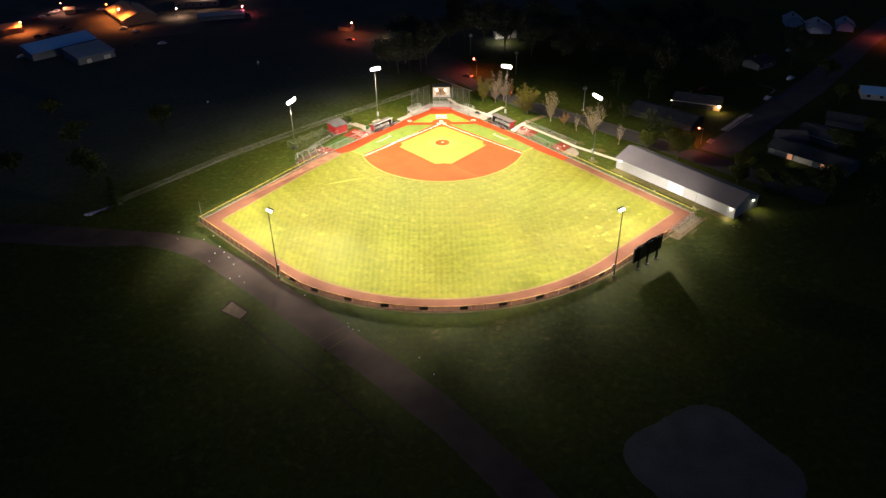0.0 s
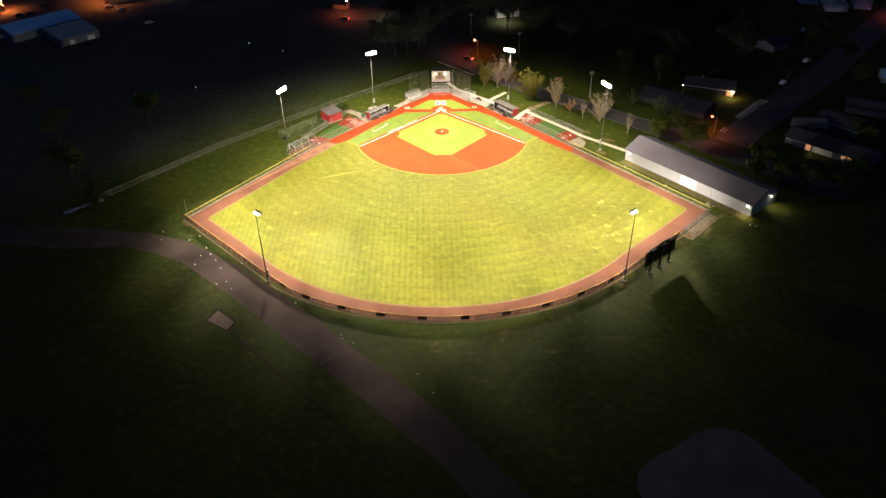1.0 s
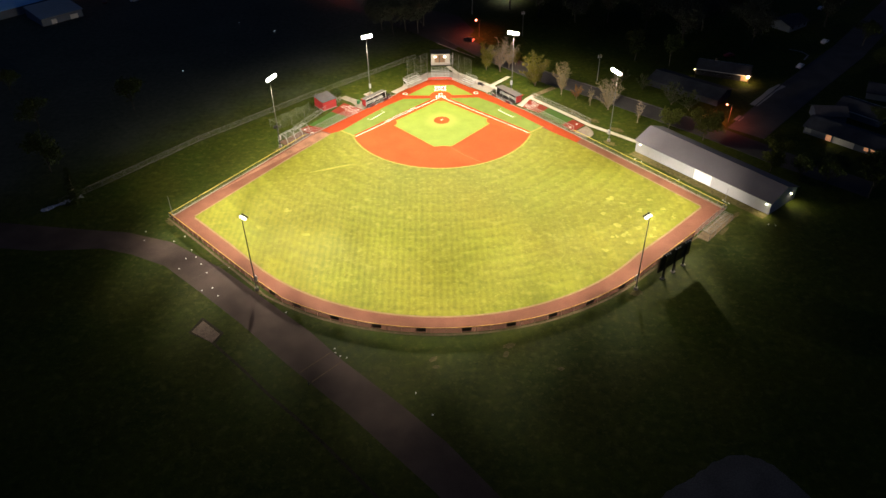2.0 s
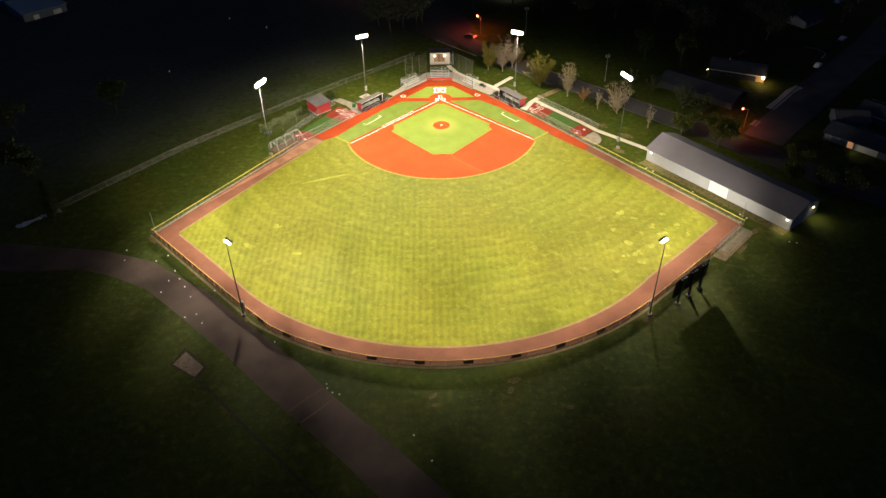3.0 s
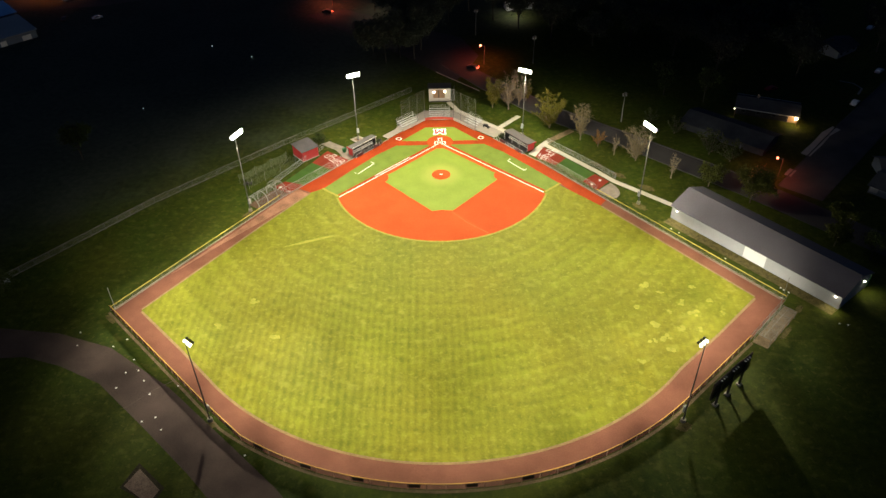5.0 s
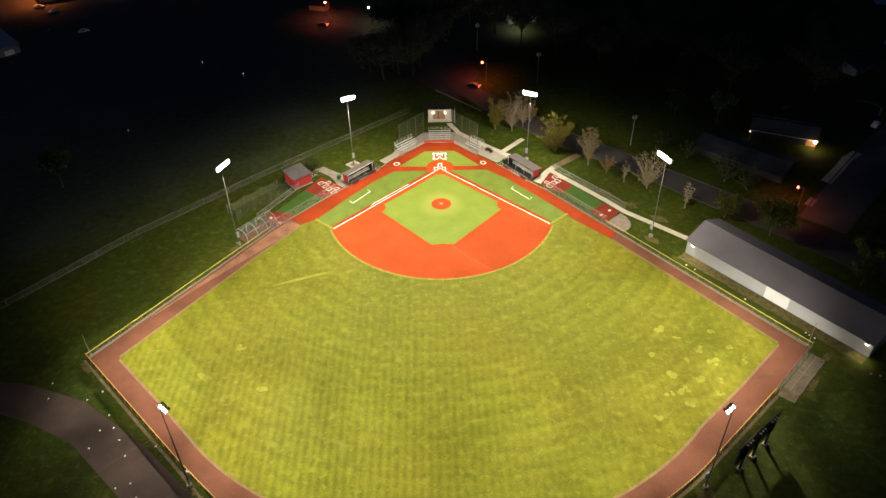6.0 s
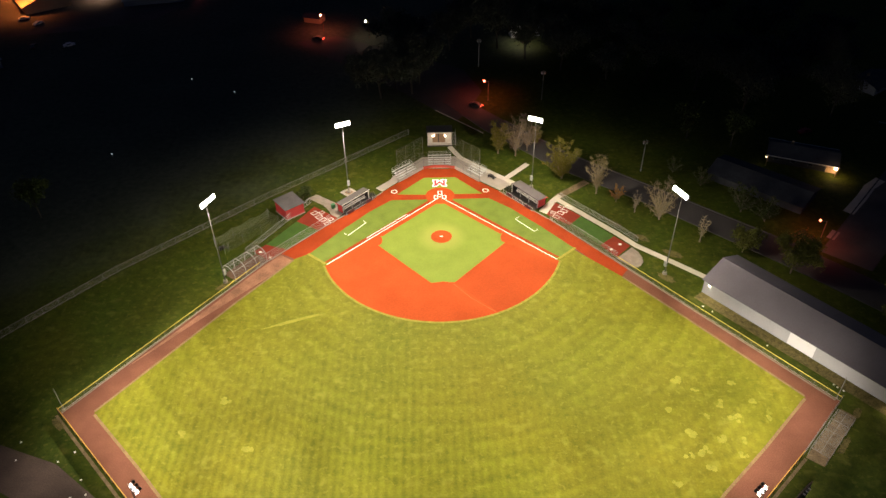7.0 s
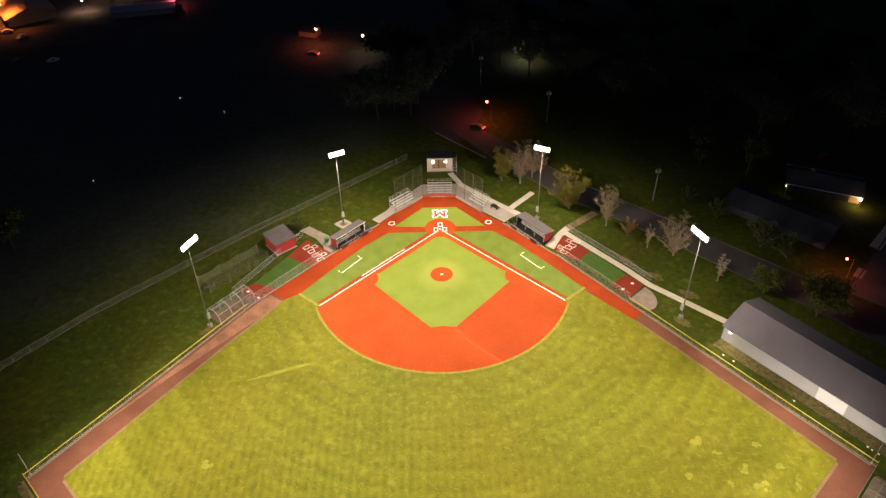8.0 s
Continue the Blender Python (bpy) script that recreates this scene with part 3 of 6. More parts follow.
for k, (x, y, rx, ry, a) in enumerate(((54.4, -36.6, 2.6, 1.3, -50), (46.5, -14.2, 2.2, 0.9, -45), (52.0, -20.5, 2.6, 1.2, -40), (58.5, -27.5, 3.0, 1.3, -40), (-53.0, -36.0, 2.2, 1.4, 40), (-47.8, -108.2, 1.6, 1.0, 0), (45.7, -111.4, 1.8, 1.1, 10), (81.4, -78.9, 1.8, 0.8, 45), (75.5, -86.5, 3.0, 0.7, 45), (-77.4, -76.9, 2.2, 0.8, -45))):
    patch(x, y, rx, ry, a, 40 + k, M_WORN, "bare_patch", "bare brown dirt worn into the grass", "dirt", 0.0115)
structure("dirt_trail", strip([(-57.0, -122.6), (-55.0, -124.8), (-46.3, -133.6), (-39.1, -141.4), (-32.2, -148.0), (-25.8, -154.8), (-14.0, -168.0)], 0.7, 0.0045), M_SOIL, "narrow dark trail beside the asphalt path", "path")
for k, (x, y, rx, ry, a) in enumerate(((13.0, -128.5, 1.6, 0.9, 20), (12.0, -131.2, 1.2, 0.7, 70), (23.5, -136.0, 0.9, 0.6, 0), (-4.2, -132.2, 1.2, 0.7, 40), (-3.6, -134.6, 0.9, 0.6, 0))):
    patch(x, y, rx, ry, a, 140 + k, M_WORN, "bare_patch", "bare brown dirt worn into the grass", "dirt", 0.013 + k * 0.0006)
structure("path_crack", strip([(-66.0, -103.4), (-61.2, -98.6), (-57.4, -95.9)], 0.16, 0.0222), M_ASPH_WORN, "pale crack across the asphalt path", "marking")
structure("worn_track", sheet([(-37.9, -26.8), (-41.2, -24.3), (-44.6, -28.6), (-48.4, -34.0), (-51.2, -38.2), (-54.6, -43.0), (-61.0, -51.8), (-68.4, -61.8), (-64.8, -57.8), (-58.6, -50.4), (-53.4, -44.6), (-49.0, -39.8), (-45.0, -35.4), (-41.5, -31.6)], 0.0145), M_DUST, "paler dusty stretch of the warning track", "track")
structure("worn_strip", strip([(60.3, -42.9), (75.0, -61.9), (89.2, -80.2)], 3.4, 0.006), M_WORN, "worn brown grass along the metal building", "dirt")
# worn strip of bare earth along the foot of the outfield fence
worn = [(CX + (RW + 0.55) * math.cos(radians(a)), CY + (RW + 0.55) * math.sin(radians(a))) for a in range(232, 315, 3)]
structure("worn_strip", strip([(-78.6, -74.6), (-50.2, -104.0)] + worn + [(66.9, -89.3)], 0.6, 0.007), M_DIRT, "worn bare earth along the outfield fence", "dirt")


def clover(cx, cy, rx, ry, turn, seed):
    """A clump of pale clover: several ragged blots that run into one another."""
    rnd = random.Random(seed)
    bm = bmesh.new()
    c, s = math.cos(radians(turn)), math.sin(radians(turn))
    for b in range(4):
        u, v = rnd.gauss(0, 0.4) * rx, rnd.gauss(0, 0.4) * ry
        size = rnd.uniform(0.45, 0.8)
        vs = []
        for i in range(11):
            a, q = 2 * math.pi * i / 11, rnd.uniform(0.75, 1.15) * size
            x, y = u + max(rx * 0.6, ry) * q * math.cos(a), v + ry * q * math.sin(a)
            vs.append(bm.verts.new((cx + x * c - y * s, cy + x * s + y * c, 0.0265 + 0.0007 * b)))
        bm.faces.new(vs)
    structure("clover_patch", bm, M_CLOVER, "paler clover patch in the outfield lawn", "lawn")


for k, (x, y, rx, ry, a) in enumerate(((47.0, -82.9, 1.5, 1.1, 0), (48.6, -86.8, 1.3, 1.0, 30), (48.8, -91.1, 1.2, 0.9, 0), (54.9, -75.5, 1.3, 0.9, 60), (57.3, -79.3, 1.5, 1.0, 10), (61.8, -75.3, 1.2, 0.8, 0), (48.1, -69.5, 1.4, 1.0, 20), (53.0, -84.0, 1.1, 0.8, 0), (59.0, -70.5, 1.0, 0.8, 0), (44.0, -77.0, 1.0, 0.8, 0), (57.0, -84.5, 0.9, 0.7, 20), (51.5, -79.0, 1.0, 0.6, 50), (55.5, -88.5, 0.9, 0.6, 0), (45.5, -88.0, 0.9, 0.7, 10), (51.0, -72.0, 0.8, 0.6, 0), (63.5, -79.5, 1.0, 0.6, 40), (41.5, -94.0, 1.0, 0.7, 0), (-46.0, -72.0, 1.5, 1.0, 0), (-52.0, -80.0, 1.2, 0.9, 0), (-39.0, -84.0, 1.3, 0.9, 0))):
    clover(x, y, rx, ry, a, 80 + k)

patch(-34.5, -48.8, 7.0, 0.55, 19, 100, M_CLOVER, "clover_streak", "paler streak of dry grass in the lawn", "lawn", 0.029)

# ---------------------------------------------------------------- floodlight poles


def light_pole(x, y, h, ax, ay, cols, rows_n):
    turn = math.degrees(math.atan2(ay - y, ax - x)) - 90
    t = thing("floodlight_pole", "tall galvanised floodlight pole with a lit lamp bank", "light pole", "field floodlights", x, y, 0, turn)
    bm = bmesh.new()
    tube(bm, (0, 0, 0.6), (0, 0, h + 0.3), 0.15, 0.07, 12)
    part("shaft", bm, M_POLE, t, smooth=False)
    bm = bmesh.new()
    tube(bm, (0, 0, 0), (0, 0, 0.7), 0.55, 0.50, 14)
    part("footing", bm, M_CONC, t, "round concrete footing")
    part("control_box", boxes((-0.35, 0.35, 0.24, 0.60, 2.6, 4.2), bevel=0.03), M_GALV, t)
    w = cols * 0.85
    for r in range(rows_n):
        z = h - 0.2 - r * 0.56
        part("crossarm", boxes((-w / 2, w / 2, 0.14, 0.30, z - 0.08, z + 0.08), bevel=0.01), M_GALV, t)
        for c in range(cols):
            cx = (c - (cols - 1) / 2) * 0.85
            if rows_n == 1:
                # glowing disc turned backwards under a dark visor, standing in for the lamp's glare
                head = part("floodlight", boxes((cx - 0.26, cx + 0.26, 0.72, 1.15, z - 0.05, z + 0.40), bevel=0.08), M_BLACK, t)
                bm = bmesh.new()
                bmesh.ops.create_circle(bm, cap_ends=True, segments=14, radius=0.33, matrix=Matrix.Translation((cx, 0.36, z - 0.14)) @ Matrix.Rotation(radians(38), 4, "X"))
                part("lens", bm, M_GLARE_DISC, head, "glowing lens")
                continue
            m = Matrix.Translation((cx, 0.62, z - 0.05)) @ Matrix.Rotation(radians(-62), 4, "X")
            bm = bmesh.new()
            bmesh.ops.create_cone(bm, cap_ends=True, segments=14, radius1=0.15, radius2=0.34, depth=0.42, matrix=m)
            head = part("floodlight", bm, M_BLACK, t)
            bm = bmesh.new()
            bmesh.ops.create_circle(bm, cap_ends=True, segments=14, radius=0.28, matrix=m @ Matrix.Translation((0, 0, 0.225)))
            part("lens", bm, M_FLOODLENS, head, "glowing lens")
    return t


for i, (px, py, ph, ax, ay, bank, side) in enumerate(POLES):
    light_pole(px, py, ph, ax, ay, (6, 6, 5, 5, 3, 3)[i], (2, 2, 2, 2, 1, 1)[i])

# ---------------------------------------------------------------- outfield wall and fences
WALL_H = 1.6


def board_wall(points, h, z_cap):
    t = thing("outfield_fence", "brown mesh windscreen outfield fence with an amber top cap", "fence")
    pts = along(points, 2.5)
    for (x0, y0), (x1, y1) in zip(pts, pts[1:]):
        d = math.hypot(x1 - x0, y1 - y0)
        m = pose(x0, y0, 0, 0, 0, math.degrees(math.atan2(y1 - y0, x1 - x0)))
        part("panel", box(bmesh.new(), 0.0, d - 0.004, -0.03, 0.03, 0.02, h, m), M_SCREEN, t)
        part("cap", box(bmesh.new(), 0, d, -0.07, 0.07, h, h + 0.09, m), M_AMBER, t, "amber plastic cap")
        part("post", box(bmesh.new(), -0.05, 0.05, -0.12, -0.032, 0, h - 0.01, m), M_BOARD, t)
    # dark padded squares hung along the curve
    for i, (x, y) in enumerate(pts):
        if i % 3 == 1 and -46 < x < 44:
            m = pose(x, y, 0, 0, 0, math.degrees(math.atan2(pts[i + 1][1] - y, pts[i + 1][0] - x)))
            part("banner", box(bmesh.new(), 0.2, 2.3, -0.15, -0.125, 0.55, 1.55, m), M_BLACK, t, "black square banner")
    return t


cage_gap = [(79.4, -76.0), (66.6, -88.6)]
board_wall(WALL[:-1], WALL_H, 0.1)


M_TANWIRE = material("dusty_chain_link", (0.20, 0.165, 0.115), 0.7)


def link_fence(points, h, label, cap=None, step=3.0, gap=0.16, name="chain_link_fence", mat=None, rail=0.035, rail_mat=None):
    t = thing(name, label, "fence")
    pts = along(points, step)
    posts = [part("post", tube(bmesh.new(), (x, y, 0), (x, y, h), 0.035, n=6), M_POST, t) for x, y in pts]
    net_part("mesh", [(a, b, 0.08, h) for a, b in zip(pts, pts[1:])], mat or M_WIRE, t, gap)
    bm = bmesh.new()
    low = bmesh.new()
    for (x0, y0), (x1, y1) in zip(points, points[1:]):
        tube(low, (x0, y0, 0.1), (x1, y1, 0.1), rail, n=6)
        if cap:
            d = math.hypot(x1 - x0, y1 - y0)
            box(bm, 0, d, -0.055, 0.055, h - 0.02, h + 0.09, pose(x0, y0, 0, 0, 0, math.degrees(math.atan2(y1 - y0, x1 - x0))))
        else:
            tube(bm, (x0, y0, h), (x1, y1, h), rail, n=6)
    part("cap" if cap else "top_rail", bm, cap or rail_mat or M_GALV, t, "yellow plastic cap" if cap else "")
    part("bottom_rail", low, rail_mat or M_GALV, t)
    return t


link_fence([(-45.5, -28.7), (-78.2, -74.0)], 1.2, "low chain link foul line fence with a yellow cap", M_YELLOW, mat=M_TANWIRE)
link_fence([(43.6, -29.6), (79.4, -76.0)], 1.3, "low chain link foul line fence with a yellow cap", M_YELLOW, mat=M_TANWIRE)
link_fence([(66.6, -88.6), (79.4, -76.0)], 2.0, "chain link fence beside the corner batting cage", mat=M_POST, rail_mat=M_POST)


def foul_pole(x, y):
    t = thing("foul_pole", "slim dark foul pole at the fence corner", "foul pole", "foul poles", x, y)
    part("shaft", tube(bmesh.new(), (0, 0, 0), (0, 0, 6.4), 0.07, n=8), M_POST, t)
    part("footing", tube(bmesh.new(), (0, 0, 0), (0, 0, 0.25), 0.25, n=10), M_CONC, t)


foul_pole(-77.6, -73.2)
foul_pole(78.9, -75.2)

# ---------------------------------------------------------------- long sheet-metal building
def metal_building():
    a = math.degrees(math.atan2(-37.3, 28.8))
    L, D, E, R = 47.2, 13.2, 4.0, 6.6
    t = thing("metal_building", "long pale sheet-metal building with a grey gable roof", "building", "", 61.4, -42.0, 0, a)
    bm = boxes((0.15, 33.0 - 11.0, 0, 0.2, 0, E), (28.0, L - 0.15, 0, 0.2, 0, E), (22.0, 28.0, 0, 0.2, 3.9, E))
    part("front_wall", bm, M_STEEL_WALL, t)
    part("back_wall", boxes((0.15, L - 0.15, D - 0.2, D, 0, E)), M_STEEL_WALL, t)
    for x in (0, L - 0.15):
        bm = bmesh.new()
        f = bm.faces.new([bm.verts.new((x, y, z)) for y, z in ((0, 0), (D, 0), (D, E), (D / 2, R - 0.1), (0, E))])
        r = bmesh.ops.extrude_face_region(bm, geom=[f])
        bmesh.ops.translate(bm, vec=(0.15, 0, 0), verts=[v for v in r["geom"] if isinstance(v, bmesh.types.BMVert)])
        part("gable_wall", bm, M_STEEL_WALL, t)
    for s in (0, 1):
        bm = bmesh.new()
        y0, y1 = ((-0.5, D / 2), (D + 0.5, D / 2))[s]
        z0 = E - 0.5 * (R - E) / (D / 2)
        vs = [bm.verts.new((x, y, z)) for x, y, z in ((-0.4, y0, z0), (L + 0.4, y0, z0), (L + 0.4, y1, R), (-0.4, y1, R))]
        f = bm.faces.new(vs)
        r = bmesh.ops.extrude_face_region(bm, geom=[f])
        bmesh.ops.translate(bm, vec=(0, 0, 0.14), verts=[v for v in r["geom"] if isinstance(v, bmesh.types.BMVert)])
        roof = part("roof", bm, M_STEEL_ROOF, t)
        bm = bmesh.new()
        for i in range(58):
            x = -0.2 + i * 0.82
            d = Vector((0, y1 - y0, R - z0))
            tube(bm, (x, y0, z0 + 0.13), (x, y1, R + 0.13), 0.03, n=4)
        part("seam", bm, M_STEEL_ROOF, roof)
    part("door", boxes((22.02, 27.98, 0.05, 0.15, 0.02, 3.88)), M_DOOR, t, "white sliding door")
    for x in (1.4, L - 1.6):
        lamp = part("wall_lamp", boxes((x, x + 0.5, -0.3, 0, 3.1, 3.4), bevel=0.04), M_BLACK, t)
        part("lens", boxes((x + 0.05, x + 0.45, -0.32, -0.05, 3.02, 3.1)), M_WARMLAMP, lamp, "lit lens")
    part("downpipe", boxes((L + 0.16, L + 0.28, D - 0.6, D - 0.45, 0, E - 0.2)), M_GREENBIN, t, "green downpipe")
    part("side_door", boxes((L + 0.152, L + 0.2, D - 2.2, D - 1.2, 0.02, 2.1)), M_GALV, t, "grey side door")
    lamp = part("wall_lamp", boxes((L, L + 0.3, D - 3.5, D - 3.0, 3.3, 3.6), bevel=0.04), M_BLACK, t)
    part("lens", boxes((L + 0.05, L + 0.32, D - 3.45, D - 3.05, 3.2, 3.3)), M_WARMLAMP, lamp, "lit lens")
    return t


metal_building()


def wall_light(x, y, z, tx, ty, watts):
    """The light of a small wall lamp, thrown down and out."""
    d = bpy.data.lights.new("wall_light", "SPOT")
    d.energy, d.color, d.spot_size, d.spot_blend, d.shadow_soft_size = watts, (1.0, 0.86, 0.62), radians(130), 1.0, 0.1
    new("wall_light", d).matrix_world = look((x, y, z), (tx, ty, 0))


wall_light(98.7, -73.9, 3.1, 100.6, -76.0, WALL_LAMP * 0.55)
wall_light(88.6, -79.6, 2.9, 87.8, -80.2, WALL_LAMP * 0.5)
wall_light(62.0, -44.0, 2.9, 61.2, -44.7, WALL_LAMP * 0.4)

M_WORNRED = material("reddish_bare_dirt", (0.125, 0.075, 0.055), 0.95, dark=0.65, light=1.3, scale=0.6, fine=3, bump=0.3, spec=0.1)
M_SHADED_FLOOR = material("shaded_dugout_floor", (0.055, 0.046, 0.042), 0.9)
M_DARKPOST = material("dark_backstop_steel", (0.060, 0.055, 0.050), 0.6)
M_PRESS = material("dull_cream_siding", (0.42, 0.375, 0.325), 0.8, dark=0.88, light=1.08, scale=0.6)
M_CAGE = material("dull_cage_pipe", (0.21, 0.20, 0.185), 0.6)
M_PADRED = material("red_wall_pad", (0.40, 0.05, 0.03), 0.7, dark=0.85, light=1.1)
M_MAROON = material("maroon_vinyl_pad", (0.10, 0.03, 0.035), 0.6)

# ---------------------------------------------------------------- concrete round the backstop and bullpens
structure("backstop_concrete", sheet([(-5.0, 15.5), (-12.2, 8.3), (-16.4, 3.6), (-18.4, 5.4), (-14.4, 9.6), (-13.6, 11.6), (-10.2, 15.8), (-5.0, 22.0), (5.0, 22.0), (6.6, 20.0), (13.0, 13.4), (21.0, 6.0), (17.2, 2.9), (11.8, 8.0), (5.0, 15.3)], 0.020), M_CONC, "grey concrete apron behind the backstop", "pavement")
for pts in ([(3.4, 28.0), (6.4, 21.4), (13.5, 14.1), (22.6, 5.4)], [(19.2, 8.9), (26.5, 16.8)], [(32.2, -1.6), (45.9, -18.3), (49.9, -23.8), (57.1, -30.4), (65.0, -37.8)]):
    structure("sidewalk", strip(pts, 1.7, 0.034), M_WALK, "pale concrete sidewalk behind the fence", "pavement")
structure("tan_path", strip([(33.0, -1.0), (42.5, 6.5)], 2.2, 0.016), M_DIRT, "tan gravel path from the street", "path")
structure("gate_concrete", sheet([(48.7, -24.5), (49.9, -26.4), (50.4, -28.6), (50.2, -30.4), (49.4, -31.8), (48.3, -32.6), (47.2, -32.6), (43.8, -28.9)], 0.024), M_CONC_STAINED, "stained concrete slab beside the bullpen", "pavement")
structure("slab_left", sheet([(-37.3, 0.9), (-35.0, 2.8), (-29.7, -1.2), (-26.2, -5.0), (-27.0, -7.6), (-29.2, -9.4), (-30.6, -5.6), (-32.6, -2.6)], 0.024), M_CONC_STAINED, "stained concrete slab beside the dugout", "pavement")
structure("pole_pad", sheet([(-25.9, 6.0), (-23.3, 3.6), (-25.9, 1.2), (-28.5, 3.6)], 0.05, 0.05), M_CONC, "concrete pad at the foot of a floodlight pole", "pad")
structure("pole_bed", sheet([(-25.9, 4.9), (-24.5, 3.6), (-25.9, 2.3), (-27.3, 3.6)], 0.058), M_WOOD, "bark bed round the pole's foot", "bed")


def bullpen(sx, red1, green, red2, plates, pads):
    structure("bullpen_turf", sheet(red1, 0.030), M_CLAY_DARK, "dark red turf at the bullpen plates", "turf")
    structure("bullpen_turf", sheet(green, 0.030), M_TURF_DARK, "dark green turf of the bullpen", "turf")
    structure("bullpen_turf", sheet(red2, 0.030), M_CLAY_DARK, "dark red turf at the bullpen rubbers", "turf")
    ang = 50 if sx < 0 else -50
    for x, y in plates:
        m = pose(x, y, 0, 0, 0, -ang)
        for x0, x1, y0, y1 in ((-1.75, -0.5, -0.9, 0.9), (0.5, 1.75, -0.9, 0.9), (-0.6, 0.6, 1.0, 2.4)):
            bm = outline(x0, x1, y0, y1, 0.16, 0.040)
            bmesh.ops.transform(bm, matrix=m, verts=bm.verts)
            structure("bullpen_box", bm, M_WHITE, "white box painted on bullpen turf", "marking")
    for x, y in pads:
        tagged(finish("pitching_pad", boxes((x - 0.35, x + 0.35, y - 0.3, y + 0.3, 0.030, 0.12), bevel=0.02), M_WHITE), "white pitching pad on the bullpen turf", "pitching pad")


bullpen(1, [(32.0, -3.6), (38.0, -10.4), (34.3, -14.4), (28.8, -9.4)], [(38.0, -10.4), (45.1, -19.7), (40.8, -23.3), (34.3, -14.4)], [(45.1, -19.7), (48.5, -23.8), (44.0, -28.4), (40.8, -23.3)], [(34.6, -7.0), (32.0, -9.6)], [(45.9, -23.2), (43.2, -25.2)])
bullpen(-1, [(-35.0, -3.2), (-39.0, -10.0), (-32.8, -14.1), (-27.9, -8.9)], [(-39.0, -10.0), (-45.6, -20.0), (-39.9, -22.2), (-32.8, -14.1)], [(-45.6, -20.0), (-48.4, -22.8), (-44.0, -26.6), (-39.9, -22.2)], [(-33.9, -7.2), (-31.2, -10.4)], [(-46.5, -23.1), (-43.7, -25.4)])

# fences round bullpens, apron and backstop
link_fence([(29.4, -11.4), (43.6, -29.6)], 2.7, "tall chain link fence along the bullpen", gap=0.14)
link_fence([(-29.8, -11.0), (-45.5, -28.7)], 2.7, "tall chain link fence along the bullpen", gap=0.14)
link_fence([(33.6, -1.0), (47.2, -17.5), (50.6, -22.3)], 1.5, "chain link fence along the sidewalk", gap=0.14)
link_fence([(-36.2, -1.2), (-48.6, -21.4), (-50.0, -23.5)], 1.8, "chain link fence behind the bullpen", gap=0.14)
for pts in (FENCE_L[:2], FENCE_R[:2], [(-45.0, -27.6), (-78.2, -74.0)], [(29.4, -11.4), (79.0, -75.6)], [(-29.8, -11.0), (-45.0, -27.6)]):
    structure("mow_kerb", strip([(x * 0.994, y) for x, y in pts], 0.42, 0.055), M_TANKERB, "narrow tan concrete kerb under the fence", "kerb")


def backstop():
    t = thing("backstop", "tall backstop of steel posts and dark netting", "backstop")
    H = 10.8
    line = [(-12.0, 8.1), (-9.5, 10.5), (-7.1, 12.9), (-4.7, 15.3), (-1.6, 15.9), (1.6, 15.8), (4.7, 15.1), (7.0, 12.6), (9.2, 10.1), (11.5, 7.6)]
    for i, (x, y) in enumerate(line):
        h = H if i in (0, 1, 2, 3, 6, 7, 8, 9) else 3.2
        part("post", tube(bmesh.new(), (x, y, 0), (x, y, h), 0.055, n=8), M_DARKPOST, t)
    for a, b in zip(line, line[1:]):
        mid = abs(a[0]) < 4 or abs(b[0]) < 4
        h = 3.2 if mid else H
        net_part("net", [(a, b, 0.9, h)], M_POST, t, 0.16, 0.008)
        part("rail", tube(bmesh.new(), (*a, h), (*b, h), 0.035, n=6), M_DARKPOST, t)
        if not mid:
            part("rail", tube(bmesh.new(), (*a, 3.2), (*b, 3.2), 0.03, n=6), M_DARKPOST, t)
        d = math.hypot(b[0] - a[0], b[1] - a[1])
        part("knee_wall", box(bmesh.new(), 0, d, -0.10, 0.10, 0, 0.85, pose(a[0], a[1], 0, 0, 0, math.degrees(math.atan2(b[1] - a[1], b[0] - a[0])))), M_PADRED if mid else M_CONC, t)


backstop()


def bleachers(x, y, turn, width, rows_n, label):
    """Rows climb towards +y; the front is at y = 0."""
    t = thing("bleachers", label, "bleachers", "spectator bleachers", x, y, 0, turn)
    w = width / 2
    for r in range(rows_n):
        y0, z = r * 0.72, 0.42 + r * 0.34
        part("seat_plank", boxes((-w, w, y0, y0 + 0.30, z, z + 0.05), bevel=0.008), M_ALU, t)
        part("foot_plank", boxes((-w, w, y0 + 0.34, y0 + 0.64, z - 0.12, z - 0.07), bevel=0.008), M_ALU, t)
    top, back = 0.42 + (rows_n - 1) * 0.34, rows_n * 0.72
    for i in range(4):
        cx = -w + 0.2 + i * (width - 0.4) / 3
        part("frame", tubes([((cx, 0.1, 0), (cx, 0.1, 0.42), 0.03), ((cx, 0.1, 0.36), (cx, back - 0.3, top - 0.06), 0.03), ((cx, back - 0.3, 0), (cx, back - 0.3, top), 0.03), ((cx, 0.1, 0.05), (cx, back - 0.3, 0.05), 0.03)]), M_GALV, t)
    rods = []
    for z in (top + 0.5, top + 1.05):
        rods.append(((-w, back - 0.1, z), (w, back - 0.1, z), 0.03))
        for s in (-w, w):
            rods.append(((s, 0.7, z - top + 0.5), (s, back - 0.1, z), 0.03))
    for i in range(6):
        cx = -w + i * width / 5
        rods.append(((cx, back - 0.1, 0), (cx, back - 0.1, top + 1.05), 0.03))
    part("guard_rail", tubes(rods), M_ALU, t)
    return t


